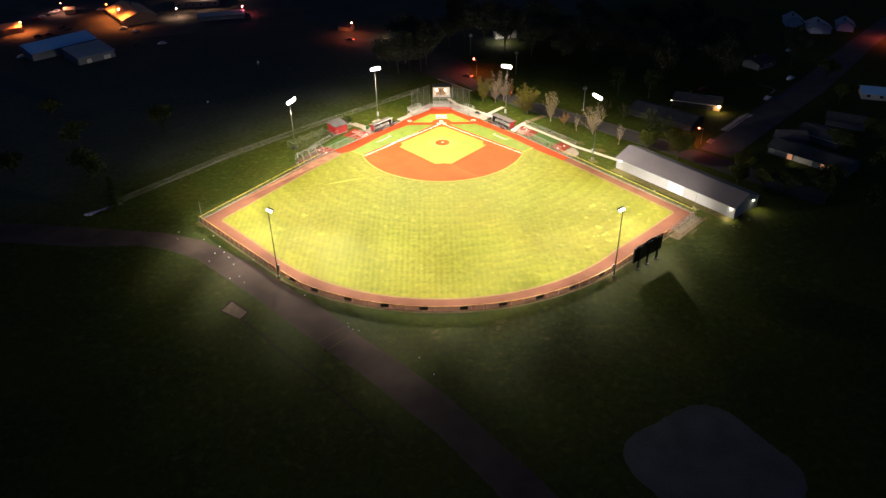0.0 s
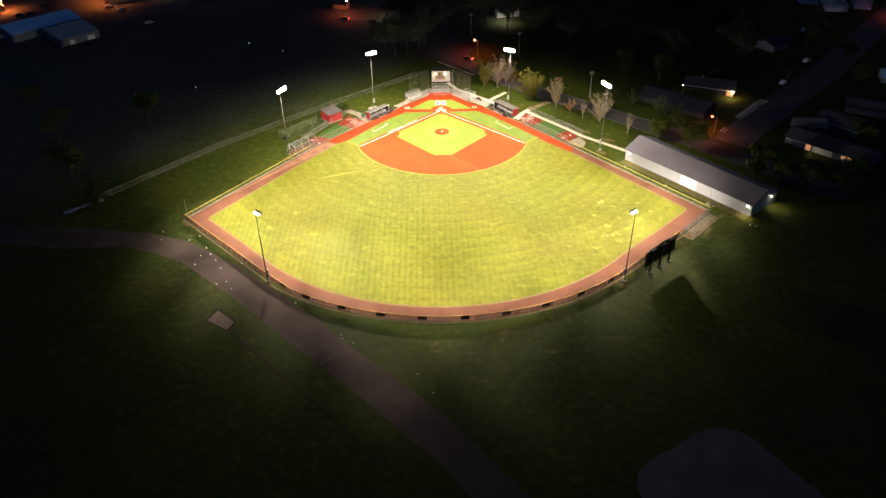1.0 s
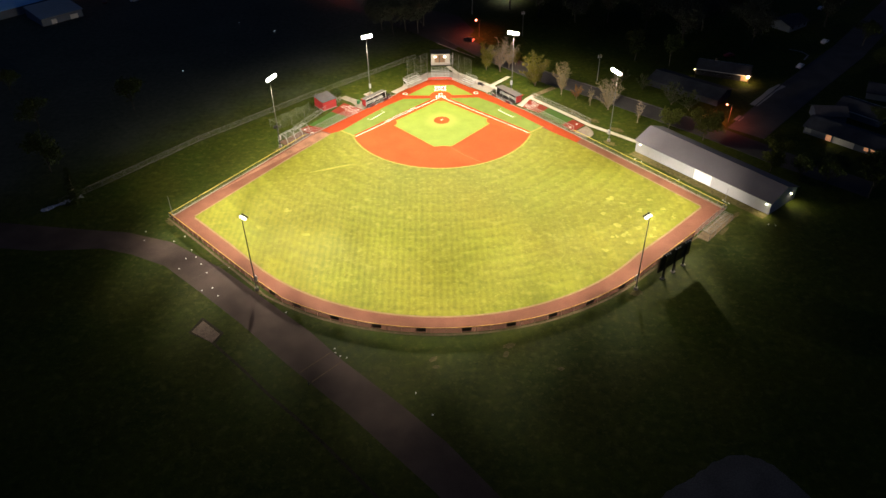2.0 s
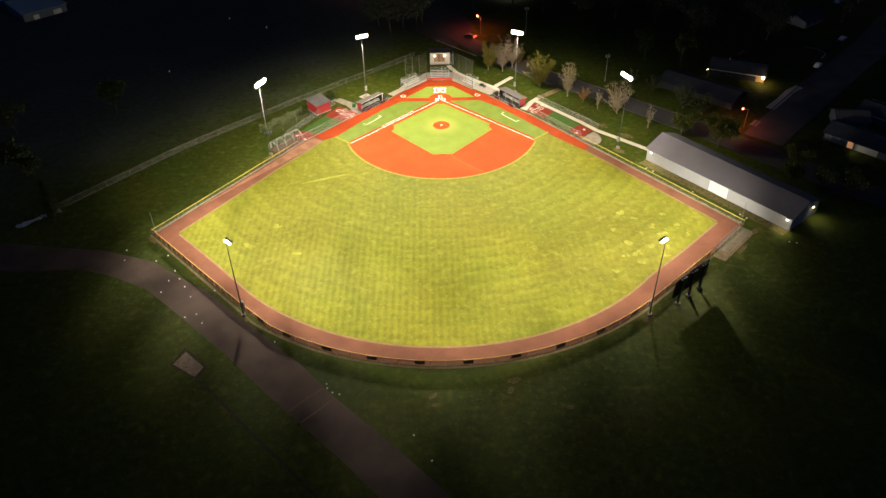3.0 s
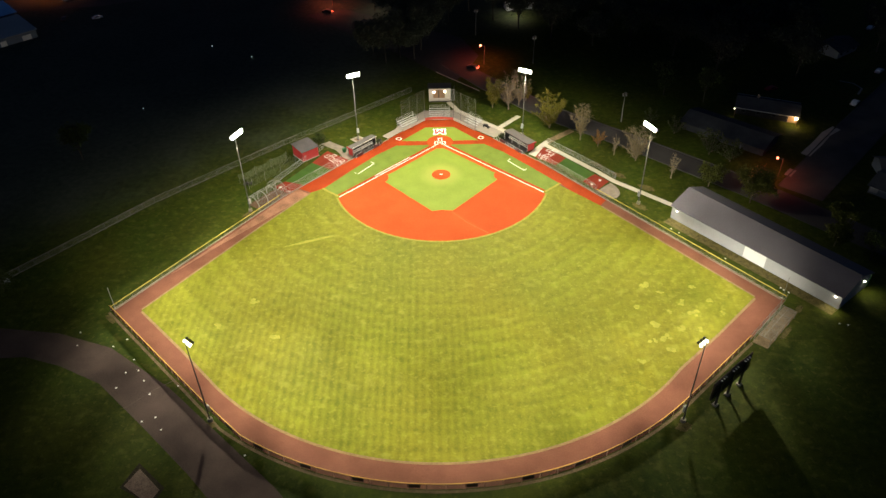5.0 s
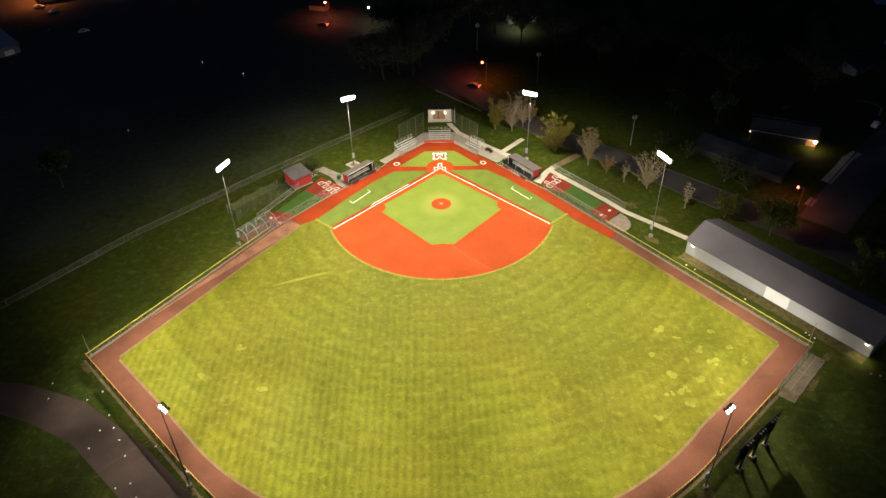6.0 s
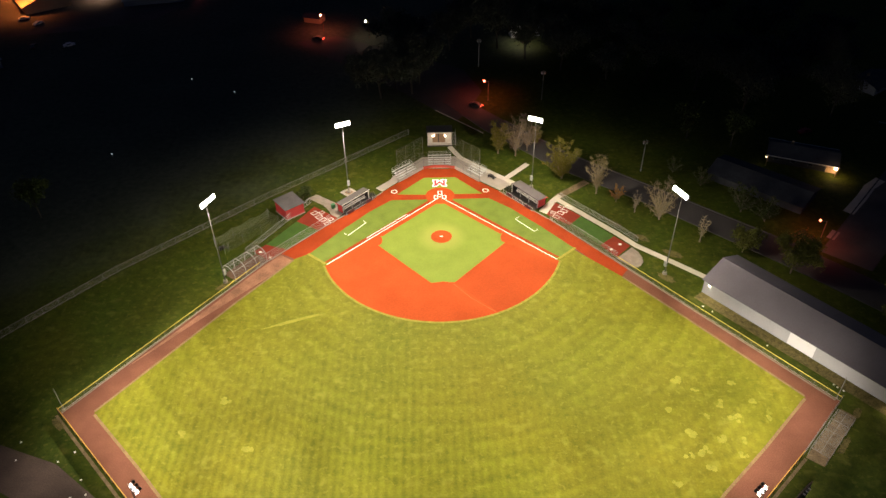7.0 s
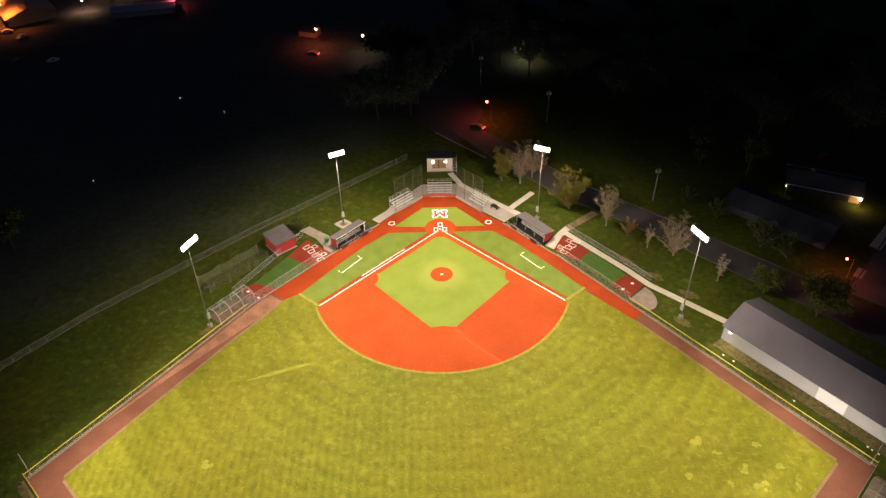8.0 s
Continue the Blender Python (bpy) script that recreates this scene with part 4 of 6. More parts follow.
bleachers(-8.9, 11.4, 43.5, 7.0, 5, "aluminium bleachers beside the backstop netting")
bleachers(0.2, 16.9, 0, 6.8, 5, "aluminium bleachers behind home plate")
bleachers(10.0, 11.9, -47, 5.4, 4, "small aluminium bleachers beside the sidewalk")


def dugout(sx, p0, p1, depth, reach):
    """p0 to p1: the front edge of the roof from the plate's end outwards; reach: how far the railing stands in front."""
    d = Vector((p1[0] - p0[0], p1[1] - p0[1]))
    L = d.length
    s = 1 if sx > 0 else -1          # the back lies on the field's outer side
    t = thing("dugout", "open-fronted dugout with a grey metal roof and red end walls", "dugout", "dugouts", p0[0], p0[1], 0, math.degrees(math.atan2(d.y, d.x)))

    def bx(x0, x1, a, b, z0, z1, bm=None, bevel=0.0):
        return box(bm or bmesh.new(), x0, x1, min(a * s, b * s), max(a * s, b * s), z0, z1, bevel=bevel)

    # back wall and floor are coloured dark to stand for the shade inside
    part("back_wall", bx(0.1, L - 0.1, depth - 0.15, depth, 0.06, 2.2), M_DARK, t)
    for x in (0.1, L - 0.25):
        part("end_wall", bx(x, x + 0.15, 0.5, depth - 0.17, 0.06, 2.3), M_RED if x > 1 else M_DARK, t, "red painted end wall" if x > 1 else "dark end wall")
    bm = bmesh.new()
    fc = bm.faces.new([bm.verts.new(c) for c in ((-0.1, 0, 2.85), (L + 0.2, 0, 2.85), (L + 0.2, s * (depth + 0.3), 2.5), (-0.1, s * (depth + 0.3), 2.5))])
    r = bmesh.ops.extrude_face_region(bm, geom=[fc])
    bmesh.ops.translate(bm, vec=(0, 0, -0.14), verts=[q for q in r["geom"] if isinstance(q, bmesh.types.BMVert)])
    roof = part("roof", bm, M_ROOFGREY, t, "grey metal roof")
    part("fascia", bx(-0.1, L + 0.2, -0.05, -0.005, 2.70, 2.88), M_WHITEPAINT if sx < 0 else M_ROOFGREY, roof, "pale fascia board" if sx < 0 else "grey fascia board")
    part("fascia", bx(L + 0.205, L + 0.25, 0, depth + 0.3, 2.30, 2.62), M_RED, roof, "red gable board")
    for i in range(4):
        cx = 0.2 + i * (L - 0.4) / 3
        part("post", bx(cx - 0.07, cx + 0.07, 0.10, 0.24, 0.05, 2.66), M_WHITEPAINT if i == 0 else M_GALV, t)
    bench = bx(0.8, L - 0.6, depth * 0.35, depth * 0.35 + 0.4, 0.46, 0.52)
    bx(0.8, L - 0.6, depth * 0.35 + 0.42, depth * 0.35 + 0.47, 0.75, 1.0, bench)
    for q in (1.2, L / 2, L - 1.0):
        bx(q, q + 0.08, depth * 0.35 + 0.08, depth * 0.35 + 0.42, 0.05, 0.9, bench)
    part("bench", bench, M_WHITEPAINT, t, "long white bench with a back rail")
    fy = -reach * s
    n = 9
    for i in range(n + 1):
        cx = -1.2 + i * (L + 1.2) / n
        part("rail_post", tube(bmesh.new(), (cx, fy, 0), (cx, fy, 1.05), 0.04, n=6), M_GALV, t)
    for z in (0.12, 1.05):
        part("rail", tube(bmesh.new(), (-1.2, fy, z), (L, fy, z), 0.04, n=6), M_GALV, t)
    net_part("rail_mesh", [((-1.2, fy), (L, fy), 0.12, 1.05)], M_POST, t, 0.22)
    for cx in (0.3, L * 0.72):
        part("pad", bx(cx, cx + 2.3, -reach - 0.14, -reach - 0.06, 0.15, 1.0), M_MAROON, t, "dark maroon padded panel on the rail")
    part("floor", bx(0, L, -reach + 0.1, depth - 0.02, 0.03, 0.06), M_SHADED_FLOOR, t)
    # slatted steel bat rack at the plate's end
    for k in range(6):
        x = -1.5 + k * 0.36
        part("bat_rack", tubes([((x, -0.9 * s, 0), (x, -0.9 * s, 1.25), 0.05), ((x, 0.5 * s, 0), (x, 0.5 * s, 1.25), 0.05), ((x, -0.9 * s, 1.25), (x, 0.5 * s, 1.25), 0.06), ((x, -0.9 * s, 0.6), (x, 0.5 * s, 0.6), 0.05)]), M_BLACK, t, "black steel bat rack bar")
    return t


dugout(1, (20.2, 2.0), (26.6, -6.5), 3.2, 1.9)
dugout(-1, (-19.8, 0.4), (-26.6, -6.9), 2.3, 1.2)


def shed():
    t = thing("shed", "red painted equipment shed with a low grey shingle roof", "shed", "", -41.6, -9.3, 0, 40)
    W, D, E = 5.5, 5.6, 3.2
    for y in (0, D - 0.15):
        part("wall", boxes((0, W, y, y + 0.15, 0.15, E)), M_RED, t)
    for x in (0, W - 0.15):
        part("wall", boxes((x, x + 0.15, 0.16, D - 0.16, 0.15, E)), M_RED, t)
    bm = bmesh.new()
    f = bm.faces.new([bm.verts.new(c) for c in ((-0.35, -0.35, E + 0.02), (W + 0.35, -0.35, E + 0.02), (W + 0.35, D + 0.35, E + 0.55), (-0.35, D + 0.35, E + 0.55))])
    r = bmesh.ops.extrude_face_region(bm, geom=[f])
    bmesh.ops.translate(bm, vec=(0, 0, 0.14), verts=[v for v in r["geom"] if isinstance(v, bmesh.types.BMVert)])
    part("roof", bm, M_SHINGLE, t, "grey shingle roof slope")
    for q in (0, W - 0.15):
        bm = bmesh.new()
        f = bm.faces.new([bm.verts.new(c) for c in ((q, 0.1, E), (q, D - 0.01, E), (q, D - 0.01, E + 0.5))])
        r = bmesh.ops.extrude_face_region(bm, geom=[f])
        bmesh.ops.translate(bm, vec=(0.15, 0, 0), verts=[v for v in r["geom"] if isinstance(v, bmesh.types.BMVert)])
        part("gable", bm, M_RED, t)
    part("skirting", boxes((-0.2, W + 0.2, -0.2, D + 0.2, 0, 0.15), bevel=0.02), M_CONC, t)
    part("door", boxes((W + 0.002, W + 0.05, 1.6, 3.6, 0.17, 2.5)), M_RED, t)


shed()


def press_box():
    t = thing("press_box", "white press box with two lit wall lamps and a dark roof", "press box", "", -3.3, 28.2, 0)
    W, D, H = 7.4, 3.6, 5.0
    part("front_wall", boxes((0, 1.5, 0, 0.15, 0.4, H), (W - 1.9, W, 0, 0.15, 0.4, H), (1.5, W - 1.9, 0, 0.15, 0.4, 1.4), (1.5, W - 1.9, 0, 0.15, H - 0.5, H)), M_PRESS, t)
    part("window_band", boxes((1.5, 3.2, 0.10, 0.14, 1.4, H - 0.5), (3.5, W - 1.9, 0.10, 0.14, 1.4, H - 0.5)), M_WOOD, t, "brown shuttered opening")
    part("mullion", boxes((3.2, 3.5, 0.04, 0.12, 1.4, H - 0.5)), M_DARK, t)
    for x in (0, W - 0.15):
        part("side_wall", boxes((x, x + 0.15, 0.16, D, 0.4, H)), M_PRESS, t)
    part("back_wall", boxes((0.16, W - 0.16, D - 0.15, D, 0.4, H)), M_PRESS, t)
    part("roof", boxes((-0.3, W + 0.3, -0.3, D + 0.3, H, H + 0.22), bevel=0.03), M_BLACK, t, "dark flat roof")
    part("base", boxes((-0.1, W + 0.1, -0.1, D + 0.1, 0, 0.4)), M_DARK, t)
    part("ledge", boxes((-0.1, W + 0.1, -0.55, 0, 0.9, 1.05)), M_PRESS, t)
    for x in (1.55, W - 2.2):
        lamp = part("wall_lamp", boxes((x, x + 0.45, -0.25, 0, H - 1.25, H - 0.85), bevel=0.04), M_BLACK, t)
        part("lens", boxes((x + 0.02, x + 0.43, -0.34, -0.255, H - 1.3, H - 0.9)), M_WARMLAMP, lamp, "lit lens")
    # steel stair on the side
    rods = []
    for k in range(9):
        rods.append(((W + 0.2, 0.3 + k * 0.3, 0.4 + k * 0.35), (W + 1.3, 0.3 + k * 0.3, 0.4 + k * 0.35), 0.06))
    for q in (W + 0.2, W + 1.3):
        rods += [((q, 0.0, 0.05), (q, 3.0, 3.4), 0.05), ((q, 0.0, 1.1), (q, 3.0, 4.4), 0.035), ((q, 0.1, 0), (q, 0.1, 1.1), 0.035), ((q, 2.9, 0), (q, 2.9, 4.3), 0.035)]
    part("stair", tubes(rods), M_GALV, t, "open steel stair")


press_box()


def batting_cage(x, y, turn, L, W, H):
    """Hoops of pipe under a net."""
    t = thing("batting_cage", "arched pipe batting cage covered with wire net", "batting cage", "", x, y, 0, turn)
    n = 4
    hoops = []
    for i in range(n):
        cx = i * L / (n - 1)
        bm = bmesh.new()
        pts = [(cx, W / 2 - W / 2 * math.cos(math.pi * k / 10), H * 0.45 + H * 0.55 * math.sin(math.pi * k / 10)) for k in range(11)]
        pts = [(cx, 0, 0)] + pts + [(cx, W, 0)]
        for a, b in zip(pts, pts[1:]):
            tube(bm, a, b, 0.065, n=6)
        part("hoop", bm, M_GALV, t)
    for k in (2, 5, 8):
        yy, zz = W / 2 - W / 2 * math.cos(math.pi * k / 10), H * 0.45 + H * 0.55 * math.sin(math.pi * k / 10)
        part("rail", tube(bmesh.new(), (0, yy, zz), (L, yy, zz), 0.04, n=6), M_GALV, t)
    verts, faces = [], []
    prof = [(0, 0)] + [(W / 2 - W / 2 * math.cos(math.pi * k / 10), H * 0.45 + H * 0.55 * math.sin(math.pi * k / 10)) for k in range(11)] + [(W, 0)]
    m = int(L / 0.16)
    for i in range(m + 1):
        xx = i * L / m
        for (ya, za), (yb, zb) in zip(prof, prof[1:]):
            k = len(verts)
            verts += [(xx - 0.012, ya, za), (xx + 0.012, ya, za), (xx + 0.012, yb, zb), (xx - 0.012, yb, zb)]
            faces.append((k, k + 1, k + 2, k + 3))
    me = bpy.data.meshes.new("net")
    me.from_pydata(verts, [], faces)
    me.materials.append(M_POST)
    ob = new("net", me)
    ob.parent = t
    return t


batting_cage(-50.5, -34.4, 50.5, 10.0, 4.6, 3.5)
floor_m = pose(-50.5, -34.4, 0, 0, 0, 50.5)
structure("cage_floor", sheet([tuple((floor_m @ Vector((a, b, 0)))[:2]) for a, b in ((0, 0), (10.0, 0), (10.0, 4.6), (0, 4.6))], 0.02), M_WORNRED, "bare dirt floor of the arched batting cage", "floor")


def flat_cage():
    """Low framed cage outside the corner of the field."""
    t = thing("corner_cage", "low pipe-framed cage roofed with grey net", "cage", "", 67.6, -88.4, 0, 44.5)
    L, W, H = 12.5, 3.4, 2.2
    for i in range(5):
        x = i * L / 4
        part("frame", tubes([((x, 0, 0), (x, 0, H), 0.05), ((x, -W, 0), (x, -W, H), 0.05), ((x, 0, H), (x, -W, H), 0.05)]), M_CAGE, t)
    for y in (0, -W / 2, -W):
        part("rail", tube(bmesh.new(), (0, y, H), (L, y, H), 0.05, n=6), M_CAGE, t)
    verts, faces = [], []
    for i in range(int(L / 0.22)):
        x = i * 0.22
        k = len(verts)
        verts += [(x, 0, H), (x + 0.03, 0, H), (x + 0.03, -W, H), (x, -W, H)]
        faces.append((k, k + 1, k + 2, k + 3))
    for i in range(int(W / 0.22)):
        y = -i * 0.22
        k = len(verts)
        verts += [(0, y, H + 0.01), (0, y - 0.03, H + 0.01), (L, y - 0.03, H + 0.01), (L, y, H + 0.01)]
        faces.append((k, k + 1, k + 2, k + 3))
    me = bpy.data.meshes.new("roof_net")
    me.from_pydata(verts, [], faces)
    me.materials.append(M_POST)
    ob = new("roof_net", me)
    ob.parent = t
    structure("cage_floor", sheet([(67.0, -89.0), (78.6, -77.8), (80.8, -80.0), (69.6, -91.2)], 0.018), M_DIRT, "bare dirt floor of the corner cage", "floor")


flat_cage()


def hitting_tunnel():
    """Sagging green net tunnel strung on posts beside the shed."""
    t = thing("hitting_tunnel", "sagging green net hitting tunnel on steel posts", "batting tunnel", "", -46.8, -8.2, 0, 226)
    L, W, H = 17.0, 4.6, 3.0
    n, k = 120, 30
    prof = [(0, 0.3)] + [(W * i / (k - 2), None) for i in range(k - 1)] + [(W, 0.3)]
    verts, faces = [], []

    def at(i, j):
        u = i / n
        sag = 0.55 * math.sin(math.pi * ((u * 3) % 1.0))
        y, z = prof[j]
        if z is None:
            z = H - sag - 0.35 * math.sin(math.pi * y / W) * (1 + 0.4 * math.sin(9 * u))
        return Vector((u * L, y, z))

    for i in range(n + 1):
        for j in range(len(prof) - 1):
            a, b = at(i, j), at(i, j + 1)
            q = len(verts)
            o = Vector((0.014, 0, 0))
            verts += [a - o, a + o, b + o, b - o]
            faces.append((q, q + 1, q + 2, q + 3))
    for j in range(len(prof)):
        for i in range(n):
            a, b = at(i, j), at(i + 1, j)
            q = len(verts)
            o = Vector((0, 0.011, 0.007))
            verts += [a - o, a + o, b + o, b - o]
            faces.append((q, q + 1, q + 2, q + 3))
    me = bpy.data.meshes.new("net")
    me.from_pydata([tuple(v) for v in verts], [], faces)
    me.materials.append(M_GREENNET)
    ob = new("net", me)
    ob.parent = t
    for i in range(4):
        for y in (0, W):
            part("post", tube(bmesh.new(), (i * L / 3, y, 0), (i * L / 3, y, H + 0.1), 0.04, n=6), M_POST, t)


hitting_tunnel()


def scoreboard():
    ax, ay, bx, by = 53.4, -106.2, 60.0, -101.0
    turn = math.degrees(math.atan2(by - ay, bx - ax))
    t = thing("scoreboard", "black three-panel scoreboard on three steel posts", "scoreboard", "", ax, ay, 0, turn)
    L = math.hypot(bx - ax, by - ay)
    for i in range(3):
        x = i * L / 2
        post = part("post", boxes((x - 0.20, x + 0.20, -0.2, 0.2, 0.3, 7.6), bevel=0.02), M_BLACK, t)
        part("footing", boxes((x - 0.5, x + 0.5, -0.5, 0.5, 0, 0.35), bevel=0.05), M_CONC, post, "pale concrete footing")
    for i in range(3):
        x0 = -2.0 + i * 4.2
        pan = part("panel", boxes((x0, x0 + 4.15, 0.22, 0.62, 2.6, 7.3), bevel=0.03), M_BLACK, t)
        part("face", boxes((x0 + 0.15, x0 + 4.0, 0.63, 0.66, 2.8, 7.1)), M_DARK, pan)
        for z in (4.0, 6.3):
            part("brace", boxes((x0 + 0.1, x0 + 4.05, 0.08, 0.20, z, z + 0.2)), M_BLACK, pan)
    for i in range(3):
        x0 = -0.9 + i * 4.0
        sg = part("top_sign", boxes((x0, x0 + 3.7, 0.25, 0.5, 7.35, 7.75 + 0.25 * (i == 1)), bevel=0.03), M_BOARD, t)
        for k in range(3):
            part("lamp", boxes((x0 + 0.3 + k * 0.8, x0 + 0.55 + k * 0.8, -0.25, 0.2, 7.45, 7.65), bevel=0.03), M_WHITEPAINT, sg, "small pale fixture")


scoreboard()


structure("dugout_ramp", sheet([(26.9, -7.6), (31.2, -1.8), (33.4, 0.4), (34.2, -1.0), (32.2, -3.6), (28.9, -9.2)], 0.026), M_WALK, "cream concrete ramp beside the dugout", "pavement")
structure("dugout_ramp", sheet([(-26.9, -7.9), (-29.0, -9.8), (-28.0, -11.0), (-26.2, -9.2)], 0.026), M_WALK, "cream concrete ramp beside the dugout", "pavement")


def waste_bin(x, y, turn):
    t = thing("waste_bin", "green plastic wheeled bin beside the dugout", "bin", "", x, y, 0, turn)
    bm = boxes((-0.5, 0.5, -0.45, 0.45, 0.12, 1.3), bevel=0.06)
    for v in bm.verts:
        k = 0.82 + 0.18 * v.co.z / 1.3
        v.co.x, v.co.y = v.co.x * k, v.co.y * k
    part("body", bm, M_GREENBIN, t)
    part("lid", boxes((-0.55, 0.55, -0.5, 0.5, 1.3, 1.42), bevel=0.04), M_GREENBIN, t)
    for q in (-0.35, 0.35):
        part("wheel", tube(bmesh.new(), (q - 0.06, 0.38, 0.14), (q + 0.06, 0.38, 0.14), 0.14, n=10), M_RUBBER, t)


waste_bin(-29.6, -4.2, 45)


def equipment_cart(x, y, turn):
    t = thing("equipment_cart", "black equipment cart parked on the concrete", "cart", "", x, y, 0, turn)
    part("deck", boxes((-1.3, 1.3, -0.5, 0.5, 0.35, 0.5), bevel=0.03), M_BLACK, t)
    part("crate", boxes((-1.1, 0.4, -0.45, 0.45, 0.51, 0.95), bevel=0.04), M_BLACK, t)
    part("handle", tubes([((1.2, -0.4, 0.5), (1.35, -0.4, 1.1), 0.03), ((1.2, 0.4, 0.5), (1.35, 0.4, 1.1), 0.03), ((1.35, -0.4, 1.1), (1.35, 0.4, 1.1), 0.03)]), M_GALV, t)
    for a in (-0.9, 0.9):
        for b in (-0.5, 0.5):
            part("wheel", tube(bmesh.new(), (a, b - 0.06, 0.2), (a, b + 0.06, 0.2), 0.2, n=12), M_RUBBER, t)


equipment_cart(15.3, 9.6, -42)
equipment_cart(-56.2, -21.4, 25)

# ---------------------------------------------------------------- trees
M_LEAF = material("spring_leaves", (0.086, 0.076, 0.010), 0.8, dark=0.6, light=1.4, scale=0.8, fine=3, spec=0.1)
M_LEAF_STREET = material("green_street_leaves", (0.066, 0.074, 0.014), 0.8, dark=0.6, light=1.4, scale=0.8, fine=3, spec=0.1)
M_LEAF_DARK = material("dark_leaves", (0.045, 0.060, 0.016), 0.8, dark=0.6, light=1.4, scale=0.6, fine=3, spec=0.1)
M_LEAF_RUST = material("rust_leaves", (0.20, 0.105, 0.030), 0.8, dark=0.6, light=1.4, scale=0.8, fine=3, spec=0.1)


def tree(seed, h, r, leaf, leaves, bare, label, leaf_size=0.35, low=0.18, stem=0.40, deep=3, bark=None):
    rnd = random.Random(seed)
    t = thing("tree", label, "tree")
    bm = bmesh.new()
    tips = []

    def limb(p, d, length, rad, depth):
        q = p + d * length
        if depth:
            tips.append(p.lerp(q, rnd.uniform(0.3, 0.7)))
        tube(bm, p, q, rad, rad * 0.62, 6 if depth < 2 else 4)
        if depth >= deep:
            tips.append(q)
            return
        if depth >= 1:
            tips.append(q)
        for k in range(4 if depth else 7):
            a = rnd.uniform(0, 2 * math.pi)
            s = rnd.uniform(0.45, 0.95) if depth else rnd.uniform(0.35, 0.9)
            e = (d + Vector((math.cos(a) * s, math.sin(a) * s, rnd.uniform(-0.1, 0.35)))).normalized()
            at = q if depth or k < 3 else p.lerp(q, rnd.uniform(0.55, 0.95))
            limb(at, e, length * rnd.uniform(0.48, 0.75) * (1.0 if depth else 0.40 / stem), rad * 0.55, depth + 1)

    limb(Vector((0, 0, -0.1)), Vector((rnd.uniform(-0.05, 0.05), rnd.uniform(-0.05, 0.05), 1)).normalized(), h * stem, h * 0.016 + 0.05, 0)
    zmax = max(p.z for p in tips)
    rmax = sorted(math.hypot(p.x, p.y) for p in tips)[int(len(tips) * 0.9)]
    sz, sr = h * 0.97 / zmax, r / rmax
    for v in bm.verts:
        k = min(1, max(0, v.co.z / (h * 0.25)))
        v.co = Vector((v.co.x * (1 + (sr - 1) * k), v.co.y * (1 + (sr - 1) * k), v.co.z * sz))
    part("trunk", bm, bark or M_BARK, t)
    tips = [Vector((p.x * sr, p.y * sr, p.z * sz)) for p in tips]
    verts, faces = [], []
    for i in range(leaves):
        c = rnd.choice(tips)
        o = c + Vector((rnd.gauss(0, 1), rnd.gauss(0, 1), rnd.gauss(0, 0.8))) * (r * (0.10 if bare else 0.16))
        if o.z < h * low:
            continue
        n = Vector((rnd.gauss(0, 1), rnd.gauss(0, 1), rnd.gauss(0, 1) + 0.6)).normalized()
        a = n.orthogonal().normalized()
        b = n.cross(a)
        s = leaf_size * rnd.uniform(0.6, 1.3)
        k = len(verts)
        verts += [tuple(o + a * s), tuple(o + b * s * 0.6), tuple(o - a * s), tuple(o - b * s * 0.6)]
        faces.append((k, k + 1, k + 2, k + 3))
    me = bpy.data.meshes.new("crown")
    me.from_pydata(verts, [], faces)
    me.materials.append(leaf)
    ob = new("crown", me)
    ob.parent = t
    return t


